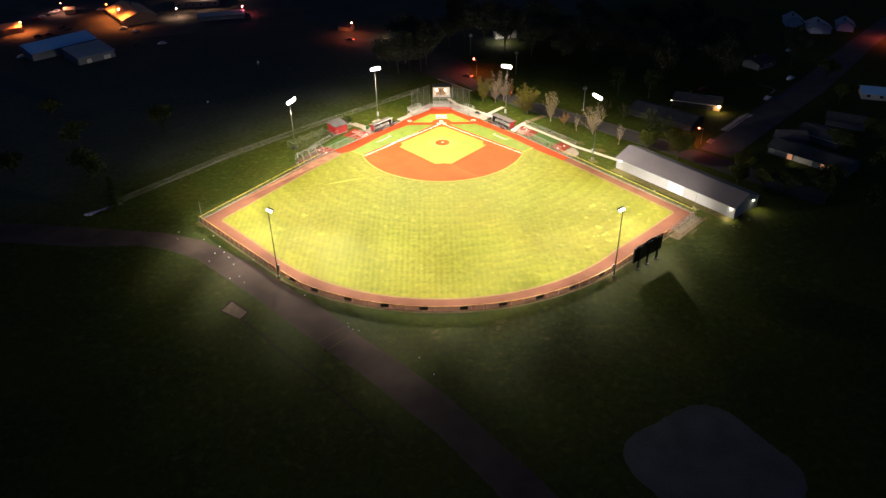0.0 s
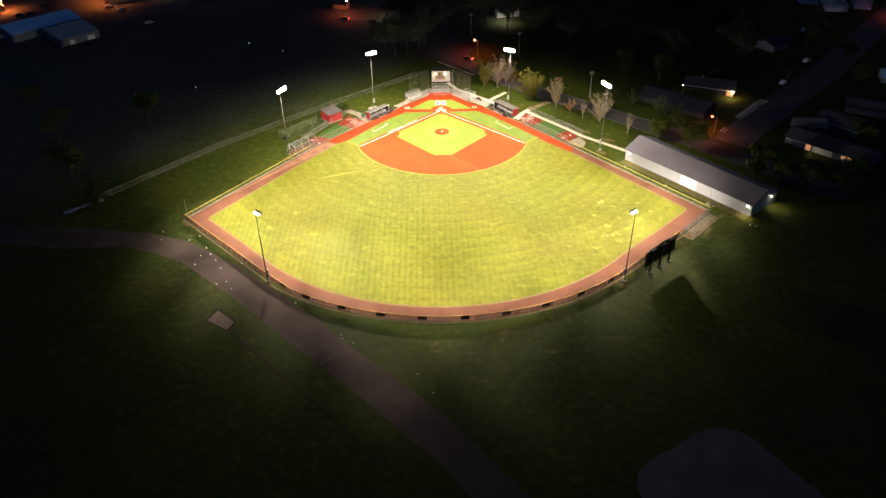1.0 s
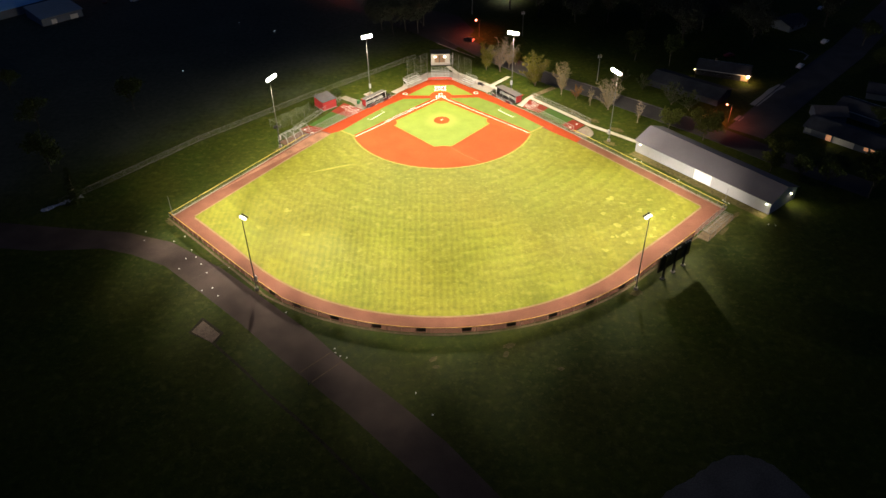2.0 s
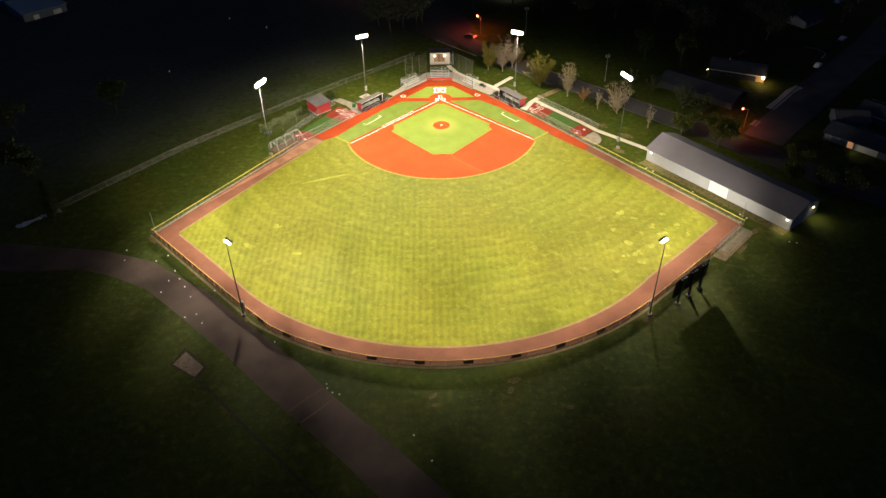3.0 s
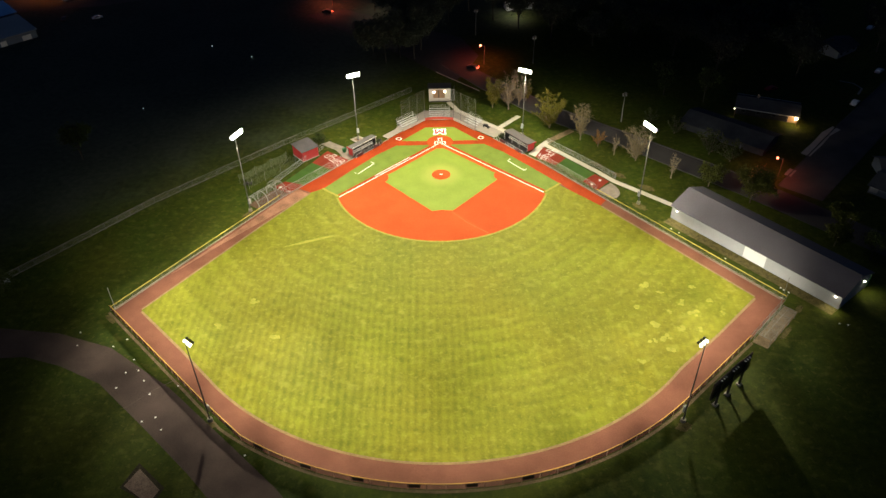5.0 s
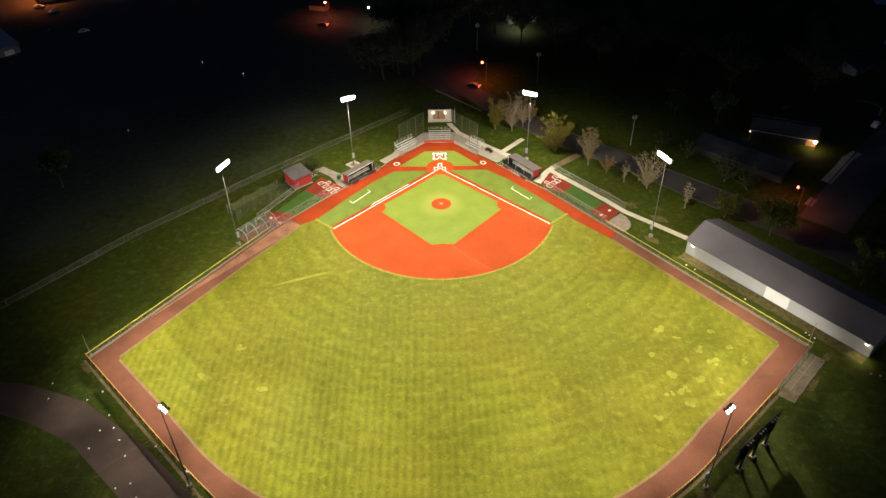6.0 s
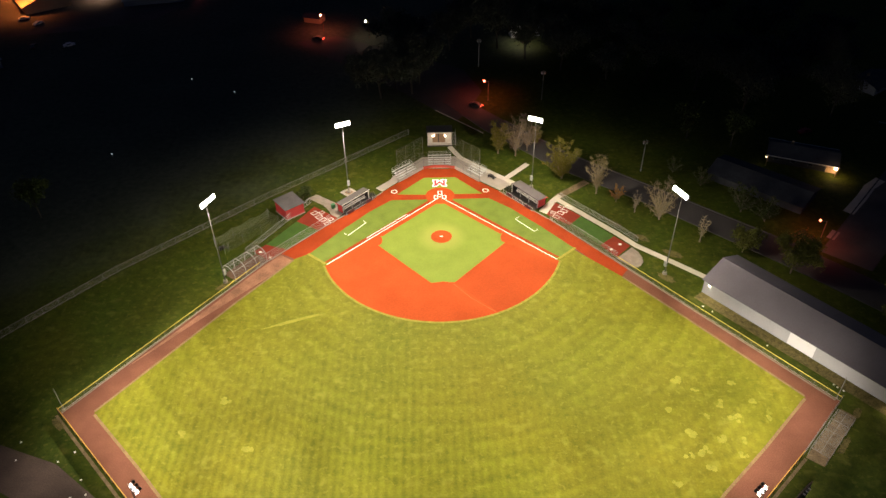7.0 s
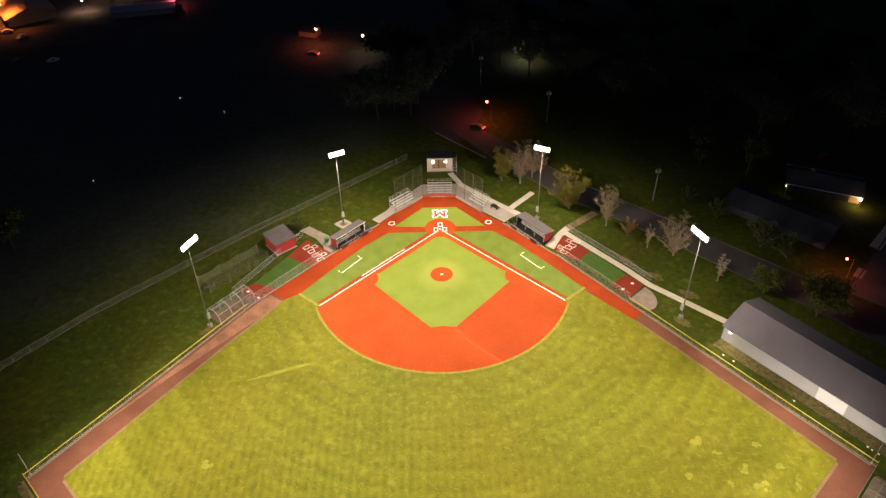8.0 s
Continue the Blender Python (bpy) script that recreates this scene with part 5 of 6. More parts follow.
def vase_tree(seed, h, r, leaf, count, size, clear, label, limbs=12, droop=0.5, bark=None):
    """A tree that forks low into many rising limbs with fine twigs; leaves sit along the twigs."""
    rnd = random.Random(seed)
    t = thing("tree", label, "tree")
    bm = bmesh.new()
    z0 = h * clear
    tube(bm, (0, 0, -0.1), (0, 0, z0 + 0.15), 0.05 + h * 0.016, 0.04 + h * 0.012, 8)
    twigs = []
    for k in range(limbs):
        a = 2 * math.pi * (k + rnd.uniform(-0.4, 0.4)) / limbs
        reach = r * math.sqrt(rnd.uniform(0.03, 1.0))
        top = h * (1.0 - droop * (reach / r) ** 2 * rnd.uniform(0.6, 1.1))
        prev = Vector((0, 0, z0))
        for i in range(1, 7):
            u = i / 6
            p = Vector((math.cos(a) * reach * u ** 1.15, math.sin(a) * reach * u ** 1.15, z0 + (top - z0) * u ** 0.9))
            p += Vector((rnd.gauss(0, 1), rnd.gauss(0, 1), 0)) * r * 0.035
            tube(bm, prev, p, 0.012 * h * (1 - u) + 0.035, 0.012 * h * (1 - u) + 0.02, 4)
            for q in range(4):
                b = rnd.uniform(0, 2 * math.pi)
                d = Vector((math.cos(a) * 0.35 + math.cos(b), math.sin(a) * 0.35 + math.sin(b), rnd.uniform(0.2, 1.3))).normalized()
                e = p + d * h * rnd.uniform(0.07, 0.15) * (1.15 - 0.5 * u)
                tube(bm, p, e, 0.03, 0.012, 3)
                twigs.append((p, e))
                for j in range(2):
                    g = p.lerp(e, rnd.uniform(0.3, 0.8))
                    f = g + (d + Vector((rnd.gauss(0, 0.6), rnd.gauss(0, 0.6), rnd.gauss(0.1, 0.5)))).normalized() * h * rnd.uniform(0.04, 0.08)
                    tube(bm, g, f, 0.02, 0.01, 3)
                    twigs.append((g, f))
            prev = p
    part("trunk", bm, bark or M_BARK, t)
    verts, faces = [], []
    for i in range(count):
        p, e = rnd.choice(twigs)
        o = p.lerp(e, rnd.uniform(0.2, 1.1)) + Vector((rnd.gauss(0, 1), rnd.gauss(0, 1), rnd.gauss(0, 1))) * h * 0.012
        n = Vector((rnd.gauss(0, 1), rnd.gauss(0, 1), rnd.gauss(0, 1) + 0.4)).normalized()
        a = n.orthogonal().normalized()
        b = n.cross(a)
        w = size * rnd.uniform(0.6, 1.35)
        k = len(verts)
        verts += [tuple(o + a * w), tuple(o + b * w * 0.55), tuple(o - a * w), tuple(o - b * w * 0.55)]
        faces.append((k, k + 1, k + 2, k + 3))
    me = bpy.data.meshes.new("crown")
    me.from_pydata(verts, [], faces)
    me.materials.append(leaf)
    ob = new("crown", me)
    ob.parent = t
    return t


def place(ob, x, y, turn=0.0, s=1.0, z=0.0):
    ob.matrix_world = pose(x, y, z, 0, 0, turn) @ Matrix.Scale(s, 4)
    return ob


def copy_at(ob, x, y, turn, s):
    c = copy_thing(ob, pose(x, y, 0, 0, 0, turn))
    c.scale = (s, s, s)
    return c


M_LEAF_TAN = material("tan_buds", (0.205, 0.165, 0.072), 0.8, dark=0.6, light=1.4, scale=0.8, fine=3, spec=0.1)
M_LEAF_BROWN = material("brown_buds", (0.16, 0.115, 0.060), 0.8, dark=0.6, light=1.4, scale=0.8, fine=3, spec=0.1)
M_BARK_PALE = material("pale_twigs", (0.22, 0.18, 0.125), 0.9, fine=9, bump=0.3)
place(vase_tree(3, 12.6, 5.7, M_LEAF, 30000, 0.115, 0.03, "leafy spring tree in olive-yellow leaf beside the sidewalk", 18, 0.62), 35.5, 8.4)
place(vase_tree(7, 12.2, 3.4, M_LEAF_TAN, 11000, 0.065, 0.10, "upright bare tree with tan buds on the verge", 13, 0.40, M_BARK_PALE), 44.1, 0.3)
place(vase_tree(9, 5.6, 2.2, M_LEAF_RUST, 5000, 0.085, 0.14, "young rust-leaved tree on the verge", 9, 0.5), 48.8, -4.1)
young = place(vase_tree(10, 6.6, 1.2, M_LEAF_TAN, 200, 0.10, 0.16, "slim young bare tree on the verge", 5, 0.3, M_BARK_PALE), 52.8, -9.3)
place(vase_tree(11, 12.4, 5.4, M_LEAF_TAN, 13000, 0.06, 0.05, "wide bare spreading tree beside the floodlight pole", 20, 0.60, M_BARK_PALE), 58.6, -12.7)
copy_at(young, 66.6, -22.8, 80, 1.2)
bush = place(tree(15, 6.5, 3.2, M_LEAF_STREET, 2600, False, "green tree behind the metal building", 0.3, 0.12), 76.0, -27.5)
round_tree = place(tree(16, 9.5, 4.2, M_LEAF_STREET, 5200, False, "round green street tree behind the metal building", 0.3, 0.2), 85.0, -36.0)
copy_at(bush, 99.5, -56.0, 40, 0.95)
copy_at(round_tree, 104.0, -50.0, 140, 0.8)
rust = place(tree(18, 6.0, 2.4, M_LEAF_RUST, 900, False, "rust-leaved shrub beside the street lamp", 0.28, 0.1), 90.0, -28.5)
grove = place(vase_tree(21, 11.0, 4.2, M_LEAF, 14000, 0.13, 0.08, "leafy tree beside the street behind home plate", 14, 0.6), 18.2, 23.2)
bare = place(vase_tree(22, 14.0, 4.6, M_LEAF_BROWN, 8000, 0.075, 0.10, "tall bare brown tree beside the street behind home plate", 14, 0.5), 23.4, 21.6)
copy_at(bare, 27.2, 24.5, 130, 0.85)
copy_at(grove, 30.0, 27.5, 70, 0.6)
hedge = place(vase_tree(23, 5.0, 2.8, M_LEAF_DARK, 2200, 0.16, 0.05, "dark garden bush across the street", 12, 0.6), 68.5, 10.5)
copy_at(hedge, 81.6, -10.0, 60, 1.7)
copy_at(hedge, 86.5, -14.5, 160, 1.4)
copy_at(hedge, 74.5, 3.0, 20, 1.2)
place(tree(41, 3.0, 2.3, M_LEAF_DARK, 1800, False, "dark round shrub beside the red shed", 0.2, 0.02, 0.15), -38.6, 0.9)

M_LEAF_WOOD = material("grey_green_wood_leaves", (0.060, 0.066, 0.045), 0.8, dark=0.6, light=1.4, scale=0.3, fine=2, spec=0.1)
# bark colour darkened to put the shade of the woods on the trunks
M_BARK_SHADED = material("shaded_bark", (0.030, 0.025, 0.020), 0.9, fine=9, bump=0.4)
# dark woods beyond the street
wood_a = place(tree(31, 16.0, 8.0, M_LEAF_WOOD, 6500, False, "tall dark tree of the woods at night", 0.42, 0.06, bark=M_BARK_SHADED), -14, 66)
wood_b = place(tree(32, 20.0, 7.5, M_LEAF_WOOD, 6500, False, "tall dark tree of the woods at night", 0.42, 0.06, bark=M_BARK_SHADED), 34, 92)
wood_c = place(tree(33, 13.0, 5.5, M_LEAF_DARK, 1300, False, "dark park tree standing in the shade", 0.5, 0.05, bark=M_BARK_SHADED), -122, -48)
rnd = random.Random(5)
spots = [(-20, 60), (-10, 62), (-27, 68), (-6, 74), (-10, 96), (4, 104), (14, 116), (26, 104), (40, 110), (52, 98), (62, 112), (48, 84), (70, 92), (80, 108), (60, 76), (74, 70), (88, 82), (92, 60), (104, 74), (100, 42), (112, 58), (120, 92), (34, 130), (58, 134), (84, 136), (8, 140), (110, 120), (140, 110), (132, 74), (128, 40), (150, 90), (165, 60)]
for k, (x, y) in enumerate(spots):
    copy_at((wood_a, wood_b)[k % 2], x + rnd.uniform(-3, 3), y + rnd.uniform(-3, 3), rnd.uniform(0, 360), rnd.uniform(0.75, 1.15))
for x, y, s in ((-109.5, -5.5, 0.9), (-138, -18, 0.8), (-150, -44, 0.8), (-160, 10, 0.7), (112, -66, 0.7), (122, -72, 0.9), (134, -80, 0.8), (118, -58, 0.5), (144, -34, 0.7), (152, -52, 0.8), (128, -62, 0.7), (168, 14, 0.7), (174, 40, 0.8), (90, 24, 0.9), (78, 30, 0.9), (160, -28, 0.8), (106, -62, 0.6)):
    copy_at(wood_c, x, y, rnd.uniform(0, 360), s)


def conifer(seed, h, r, label):
    """A dense dark spruce: whorls of drooping boughs on a straight trunk."""
    rnd = random.Random(seed)
    t = thing("tree", label, "tree")
    part("trunk", tube(bmesh.new(), (0, 0, -0.1), (0, 0, h), 0.10 + h * 0.016, 0.03, 8), M_BARK, t)
    verts, faces = [], []
    for w in range(int(h / 0.42)):
        z = 0.5 + w * 0.42
        reach = r * (1 - z / (h + 0.4)) ** 0.8
        for k in range(13):
            a = rnd.uniform(0, 2 * math.pi)
            d = reach * rnd.uniform(0.65, 1.15)
            for q in range(5):
                u = (q + rnd.uniform(0.2, 1.0)) / 5
                c = Vector((math.cos(a) * d * u, math.sin(a) * d * u, z + 0.25 * u - 0.5 * u * u * d * 0.5 + rnd.gauss(0, 0.08)))
                side = Vector((-math.sin(a), math.cos(a), rnd.uniform(-0.3, 0.3))) * rnd.uniform(0.18, 0.34)
                out = Vector((math.cos(a), math.sin(a), rnd.uniform(-0.5, 0.1))) * rnd.uniform(0.25, 0.45)
                i = len(verts)
                verts += [tuple(c - side), tuple(c - out * 0.3), tuple(c + side), tuple(c + out)]
                faces.append((i, i + 1, i + 2, i + 3))
    me = bpy.data.meshes.new("crown")
    me.from_pydata(verts, [], faces)
    me.materials.append(M_LEAF_DARK)
    new("crown", me).parent = t
    return t


place(conifer(61, 11.5, 4.4, "dense dark spruce standing in the unlit grass"), -107.6, -65.0)

# concrete colour lowered to stand for the dim light along the street
M_KERB = material("dim_street_kerb", (0.060, 0.055, 0.052), 0.9)
# ---------------------------------------------------------------- streets, far fence, far lots
structure("street", sheet([(8, 62), (22, 44), (40, 22), (62, 2), (92, -26), (112, -48), (128, -64), (122, -72), (104, -54), (84, -32), (56, -4), (34, 15), (15, 38), (2, 58)], 0.012), M_ROAD, "dark asphalt street behind the field", "road")
structure("side_street", sheet([(96, -28), (130, 8), (160, 38), (215, 100), (300, 190), (310, 182), (224, 92), (170, 30), (140, 0), (105, -36)], 0.016), M_STREET, "dark asphalt side street between houses", "road")
structure("street_lot", sheet([(-12, 66), (6, 44), (10, 50), (16, 66), (10, 84), (-40, 118), (-56, 112)], 0.008), M_ROAD, "asphalt lane behind home plate", "road")
structure("kerb_line", boxes((0, 22, -0.12, 0.12, 0, 0.14)), M_CONC, "pale kerb at the lane behind home plate", "kerb").matrix_world = pose(-0.5, 52.0, 0, 0, 0, -47)
structure("far_lot", sheet([(-275, 105), (-212, 118), (-150, 128), (-120, 140), (-90, 200), (-290, 240)], 0.008), M_YARD, "dark asphalt yard of the far depot", "road")
for pts in ([(2, 58), (15, 38), (34, 15), (56, -4), (84, -32), (104, -54)], [(22, 44), (40, 22), (62, 2), (92, -26)], [(105, -36), (140, 0), (170, 30)], [(96, -28), (130, 8), (160, 38)]):
    bm = strip(pts, 0.35, 0.14)
    r = bmesh.ops.extrude_face_region(bm, geom=bm.faces[:])
    bmesh.ops.translate(bm, vec=(0, 0, -0.14), verts=[v for v in r["geom"] if isinstance(v, bmesh.types.BMVert)])
    structure("street_kerb", bm, M_KERB, "grey concrete kerb along the street", "kerb")
link_fence([(-112, -66.5), (-105.7, -59.2), (-80.7, -29.6), (-49.0, 1.0), (-9.4, 36.3)], 1.8, "grey chain link boundary fence of the park", gap=0.26, step=4.0, name="boundary_fence", mat=M_CAGE, rail_mat=M_CAGE)


def lamp_post(x, y, h, color, watts, label, arm=1.6, turn=0.0, strength=60.0, lens=0.40):
    t = thing("street_lamp", label, "street lamp", "street lamps", x, y, 0, turn)
    bm = bmesh.new()
    tube(bm, (0, 0, 0), (0, 0, h), 0.12, 0.07, 8)
    part("post", bm, M_WOOD, t)
    bm = bmesh.new()
    tube(bm, (0, 0, h - 0.2), (arm, 0, h + 0.1), 0.04, n=6)
    part("arm", bm, M_GALV, t)
    head = part("head", boxes((arm - 0.1, arm + 0.6, -0.16, 0.16, h + 0.06, h + 0.24), bevel=0.05), M_GALV, t)
    bm = bmesh.new()
    bmesh.ops.create_icosphere(bm, subdivisions=2, radius=lens, matrix=Matrix.Translation((arm + 0.25, 0, h + 0.05)))
    part("lens", bm, glow("lit_street_lens", color, strength), head, "glowing lens", True)
    d = bpy.data.lights.new("street_light", "SPOT")
    d.energy, d.color, d.shadow_soft_size, d.spot_size, d.spot_blend = watts, color, 0.15, radians(160), 0.5
    ob = new("street_light", d)
    ob.matrix_world = pose(x, y, 0, 0, 0, turn) @ pose(arm + 0.25, 0, h - 0.45)
    return t


SODIUM = (1.0, 0.34, 0.07)
lamp_post(97.6, -23.4, 6.2, (1.0, 0.16, 0.07), LAMP * 0.55, "street lamp with a red-orange glow at the junction", 1.4, 170, 9.0, 0.34)
lamp_post(17.6, 58.5, 7.2, (1.0, 0.15, 0.07), LAMP * 0.9, "street lamp glowing red-orange behind the field", 1.2, 180, 14.0)
lamp_post(-45.6, 123.4, 7.2, (1.0, 0.18, 0.08), LAMP * 0.8, "sodium street lamp beside the woods", 1.2, 250)
lamp_post(-26.4, 115.0, 7.2, (1.0, 0.70, 0.45), LAMP * 0.2, "small warm street lamp beside the woods", 0.8, 200)
lamp_post(-181.5, 149.5, 9.0, (1.0, 0.27, 0.05), LAMP * 3.2, "sodium yard lamp at the depot", 1.2, 35)
lamp_post(-194.5, 165.5, 8.0, (1.0, 0.27, 0.05), LAMP * 2.6, "sodium yard lamp at the depot", 1.2, 20, 20)
lamp_post(-231, 137, 6.0, (1.0, 0.24, 0.05), LAMP * 3, "sodium yard lamp at the depot", 1.0, 90)
lamp_post(-226.5, 178.0, 6.0, (1.0, 0.42, 0.30), LAMP * 0.8, "warm lamp beside the parked cars", 1.0, 0, 6)
lamp_post(-152.6, 163.4, 5.2, (1.0, 0.66, 0.42), LAMP * 0.8, "warm white yard lamp at the depot", 1.0, 90, 30)
lamp_post(-146.0, 196.0, 10.0, (1.0, 0.60, 0.34), LAMP * 4, "warm yard lamp behind the depot", 1.0, 90)
lamp_post(-114.6, 166.7, 5.0, (1.0, 0.14, 0.16), LAMP * 0.4, "red lamp at the edge of the depot", 1.0, 90)
lamp_post(236, 96, 8.0, (1.0, 0.12, 0.06), LAMP * 1.2, "red street lamp far along the side street", 1.0, 120)


def utility_pole(x, y, h):
    t = thing("utility_pole", "wooden utility pole with crossarm beside the street", "utility pole", "utility poles", x, y)
    bm = bmesh.new()
    tube(bm, (0, 0, 0), (0, 0, h), 0.16, 0.11, 8)
    part("shaft", bm, M_POST, t)
    part("crossarm", boxes((-1.0, 1.0, -0.06, 0.06, h - 0.8, h - 0.65)), M_WOOD, t)
    for q in (-0.5, 0.5):
        bm = bmesh.new()
        tube(bm, (q, 0.25, h - 1.6), (q, 0.25, h - 0.6), 0.22, n=8)
        part("transformer", bm, M_GALV, t)


utility_pole(59.4, 11.6, 10.6)
utility_pole(36, 58, 11)
utility_pole(16, 86, 11)

# ---------------------------------------------------------------- houses


def house(x, y, turn, L, D, wall, roof_mat, lit, label, E=2.7, R=4.4, openings=True, ridge=0.5):
    t = thing("house", label, "house", "houses along the street", x, y, 0, turn)
    part("wall", boxes((0, L, 0, 0.2, 0, E)), wall, t)
    part("wall", boxes((0, L, D - 0.2, D, 0, E)), wall, t)
    for q in (0, L - 0.2):
        bm = bmesh.new()
        f = bm.faces.new([bm.verts.new((q, a, z)) for a, z in ((0.21, 0), (D - 0.21, 0), (D - 0.21, E), (D * ridge, R - 0.2), (0.21, E))])
        r = bmesh.ops.extrude_face_region(bm, geom=[f])
        bmesh.ops.translate(bm, vec=(0.2, 0, 0), verts=[v for v in r["geom"] if isinstance(v, bmesh.types.BMVert)])
        part("gable", bm, wall, t)
    for s in (0, 1):
        y0, y1 = ((-0.9, D * ridge), (D + 0.9, D * ridge))[s]
        bm = bmesh.new()
        f = bm.faces.new([bm.verts.new(c) for c in ((-0.5, y0, E - 0.2), (L + 0.5, y0, E - 0.2), (L + 0.5, y1, R), (-0.5, y1, R))])
        r = bmesh.ops.extrude_face_region(bm, geom=[f])
        bmesh.ops.translate(bm, vec=(0, 0, 0.14), verts=[v for v in r["geom"] if isinstance(v, bmesh.types.BMVert)])
        part("roof", bm, roof_mat, t)
    n = max(2, int(L / 4)) if openings else 0
    for i in range(n):
        cx = (i + 0.5) * L / n
        fr = part("window", boxes((cx - 0.7, cx + 0.7, -0.06, -0.004, 1.0, 2.1)), M_SIDING_B, t)
        part("pane", boxes((cx - 0.62, cx + 0.62, -0.075, -0.062, 1.08, 2.02)), (M_WARM_GLOW if i in lit else M_GLASS), fr)
    if openings:
        part("chimney", boxes((L * 0.3, L * 0.3 + 0.7, D * 0.6, D * 0.6 + 0.7, E, R + 0.8)), M_BARK, t)
    return t


M_SIDING = material("pale_siding", (0.42, 0.44, 0.48), 0.7, dark=0.9, light=1.06)
M_SIDING_B = material("blue_grey_siding", (0.16, 0.19, 0.24), 0.7, dark=0.9, light=1.06)
M_FARGABLE = material("pale_blue_siding", (0.55, 0.66, 0.80), 0.7, dark=0.9, light=1.06)
M_DARKROOF = material("dark_shingles", (0.048, 0.052, 0.062), 0.9, spec=0.2)
M_BLUEROOF = material("blue_grey_metal_roof", (0.30, 0.62, 1.0), 0.4, 0.2, dark=0.9, light=1.08, scale=0.1)
M_BLUEGREY = material("dull_grey_metal_roof", (0.30, 0.35, 0.38), 0.6, 0.0, dark=0.85, light=1.12, scale=0.1)
M_TANWALL = material("tan_stucco", (0.48, 0.33, 0.20), 0.8, dark=0.9, light=1.06)


def eave_lines(t, L, D, E):
    """Pale gutters that catch the light of the sky."""
    for y in (-0.98, D + 0.92):
        part("gutter", boxes((-0.5, L + 0.5, y, y + 0.12, E - 0.22, E - 0.04)), M_WHITEPAINT, t, "pale gutter")


porch_house = house(119.5, -32.2, -47, 28.5, 10, M_SIDING_B, M_DARKROOF, (1,), "long dark-roofed house with a lit porch", openings=False)
# the porch panel glows by itself to stand for lamplight on the porch
for x0, x1, z0, z1, mat, lab in ((0.3, 2.4, 0.6, 2.2, M_SIDING, "pale panel"), (7.3, 9.0, 0.05, 2.2, M_WARM_GLOW, "glowing pink-orange panel in place of porch light"), (9.5, 16.2, 0.05, 2.3, M_WHITEPAINT, "white garage door"), (19.2, 20.6, 0.9, 2.0, M_WARM_GLOW, "glowing window"), (21.2, 22.4, 0.9, 2.0, M_WARM_GLOW, "glowing window"), (27.0, 28.3, 0.6, 1.8, M_SIDING, "pale panel")):
    part("panel", boxes((x0, x1, -0.07, -0.004, z0, z1)), mat, porch_house, lab)
wall_light(124.0, -40.0, 2.3, 126.4, -43.2, WALL_LAMP * 0.10)
house(126.5, -25.0, -8, 10, 7, M_SIDING_B, M_SHINGLE, (), "small grey-roofed outbuilding beside the side street", openings=False)
low_house = house(98.0, 15.5, -24, 19, 9, M_DARKROOF, M_DARKROOF, (), "dark house with a bright porch lamp beside the side street")
eave_lines(low_house, 19, 9, 2.7)
part("porch_wall", boxes((16.2, 18.9, -0.1, -0.004, 0.1, 2.4)), M_TANWALL, low_house, "tan porch wall in lamp light")
house(77.5, 6.5, -43, 27, 11, M_DARKROOF, M_DARKROOF, (), "long dark-roofed house between the street and its neighbour", openings=False)
edge_house = house(136.0, -18.5, -50, 15, 10, M_SIDING_B, M_DARKROOF, (), "dark-roofed house with a pale gutter across the side street", openings=False)
eave_lines(edge_house, 15, 10, 2.7)
house(150.0, 56.0, 35, 13, 9, M_SIDING_B, M_DARKROOF, (), "blue-grey house in the dark")
for x, y, a, L, D in ((200.5, 124.5, 78, 11, 8.5), (210.0, 111.5, 80, 12, 10.5), (223.5, 114.5, 70, 10, 8.0)):
    house(x, y, a, L, D, M_FARGABLE, M_BLUEGREY, (), "pale blue gabled house far along the side street", 3.0, 5.8)
house(180.0, 19.0, -20, 15, 9, M_SIDING, M_BLUEROOF, (), "pale-roofed house across the side street")
house(152.0, -8.0, -30, 14, 9, M_SIDING_B, M_DARKROOF, (), "dark house across the side street", openings=False)
structure("driveway", strip([(110.4, -11.6), (117.4, -4.6), (122.0, 0.6), (127.0, 4.2)], 2.8, 0.022), M_WALK, "pale concrete driveway beside the side street", "pavement")
structure("corner_kerb", strip([(100.6, -22.8), (103.6, -19.6)], 2.0, 0.022), M_GRAVEL, "pale pavement corner at the junction", "pavement")
structure("corner_kerb", strip([(144.5, 27.0), (148.0, 31.5), (147.0, 35.5), (143.0, 38.0)], 0.7, 0.022), M_GRAVEL, "pale curved kerb beside the side street", "pavement")
lamp_post(114.6, 6.4, 2.6, (1.0, 0.62, 0.32), LAMP * 0.13, "bright warm porch lamp beside a house", 0.3, 200, 45)
lamp_post(96.8, 13.0, 3.2, (1.0, 0.75, 0.40), LAMP * 0.005, "small warm lamp beside a house", 0.3, 200, 9, 0.22)

house(30.9, 112.2, 10, 11.5, 5.0, M_SIDING, M_WHITEPAINT, (), "small pale-roofed building among the woods", 2.6, 3.4, False)
# added lamp, no such post is known; it brightens the pale roof
lamp_post(34.9, 106.2, 5.5, (1.0, 0.86, 0.66), LAMP * 0.5, "small pale lamp added to brighten a roof in the woods", 0.6, 200, 6, 0.3)
house(-55.0, 133.5, -20, 7.5, 5.0, M_TANWALL, M_DARKROOF, (), "small tan hut lit by a street lamp", 2.6, 3.8, False)


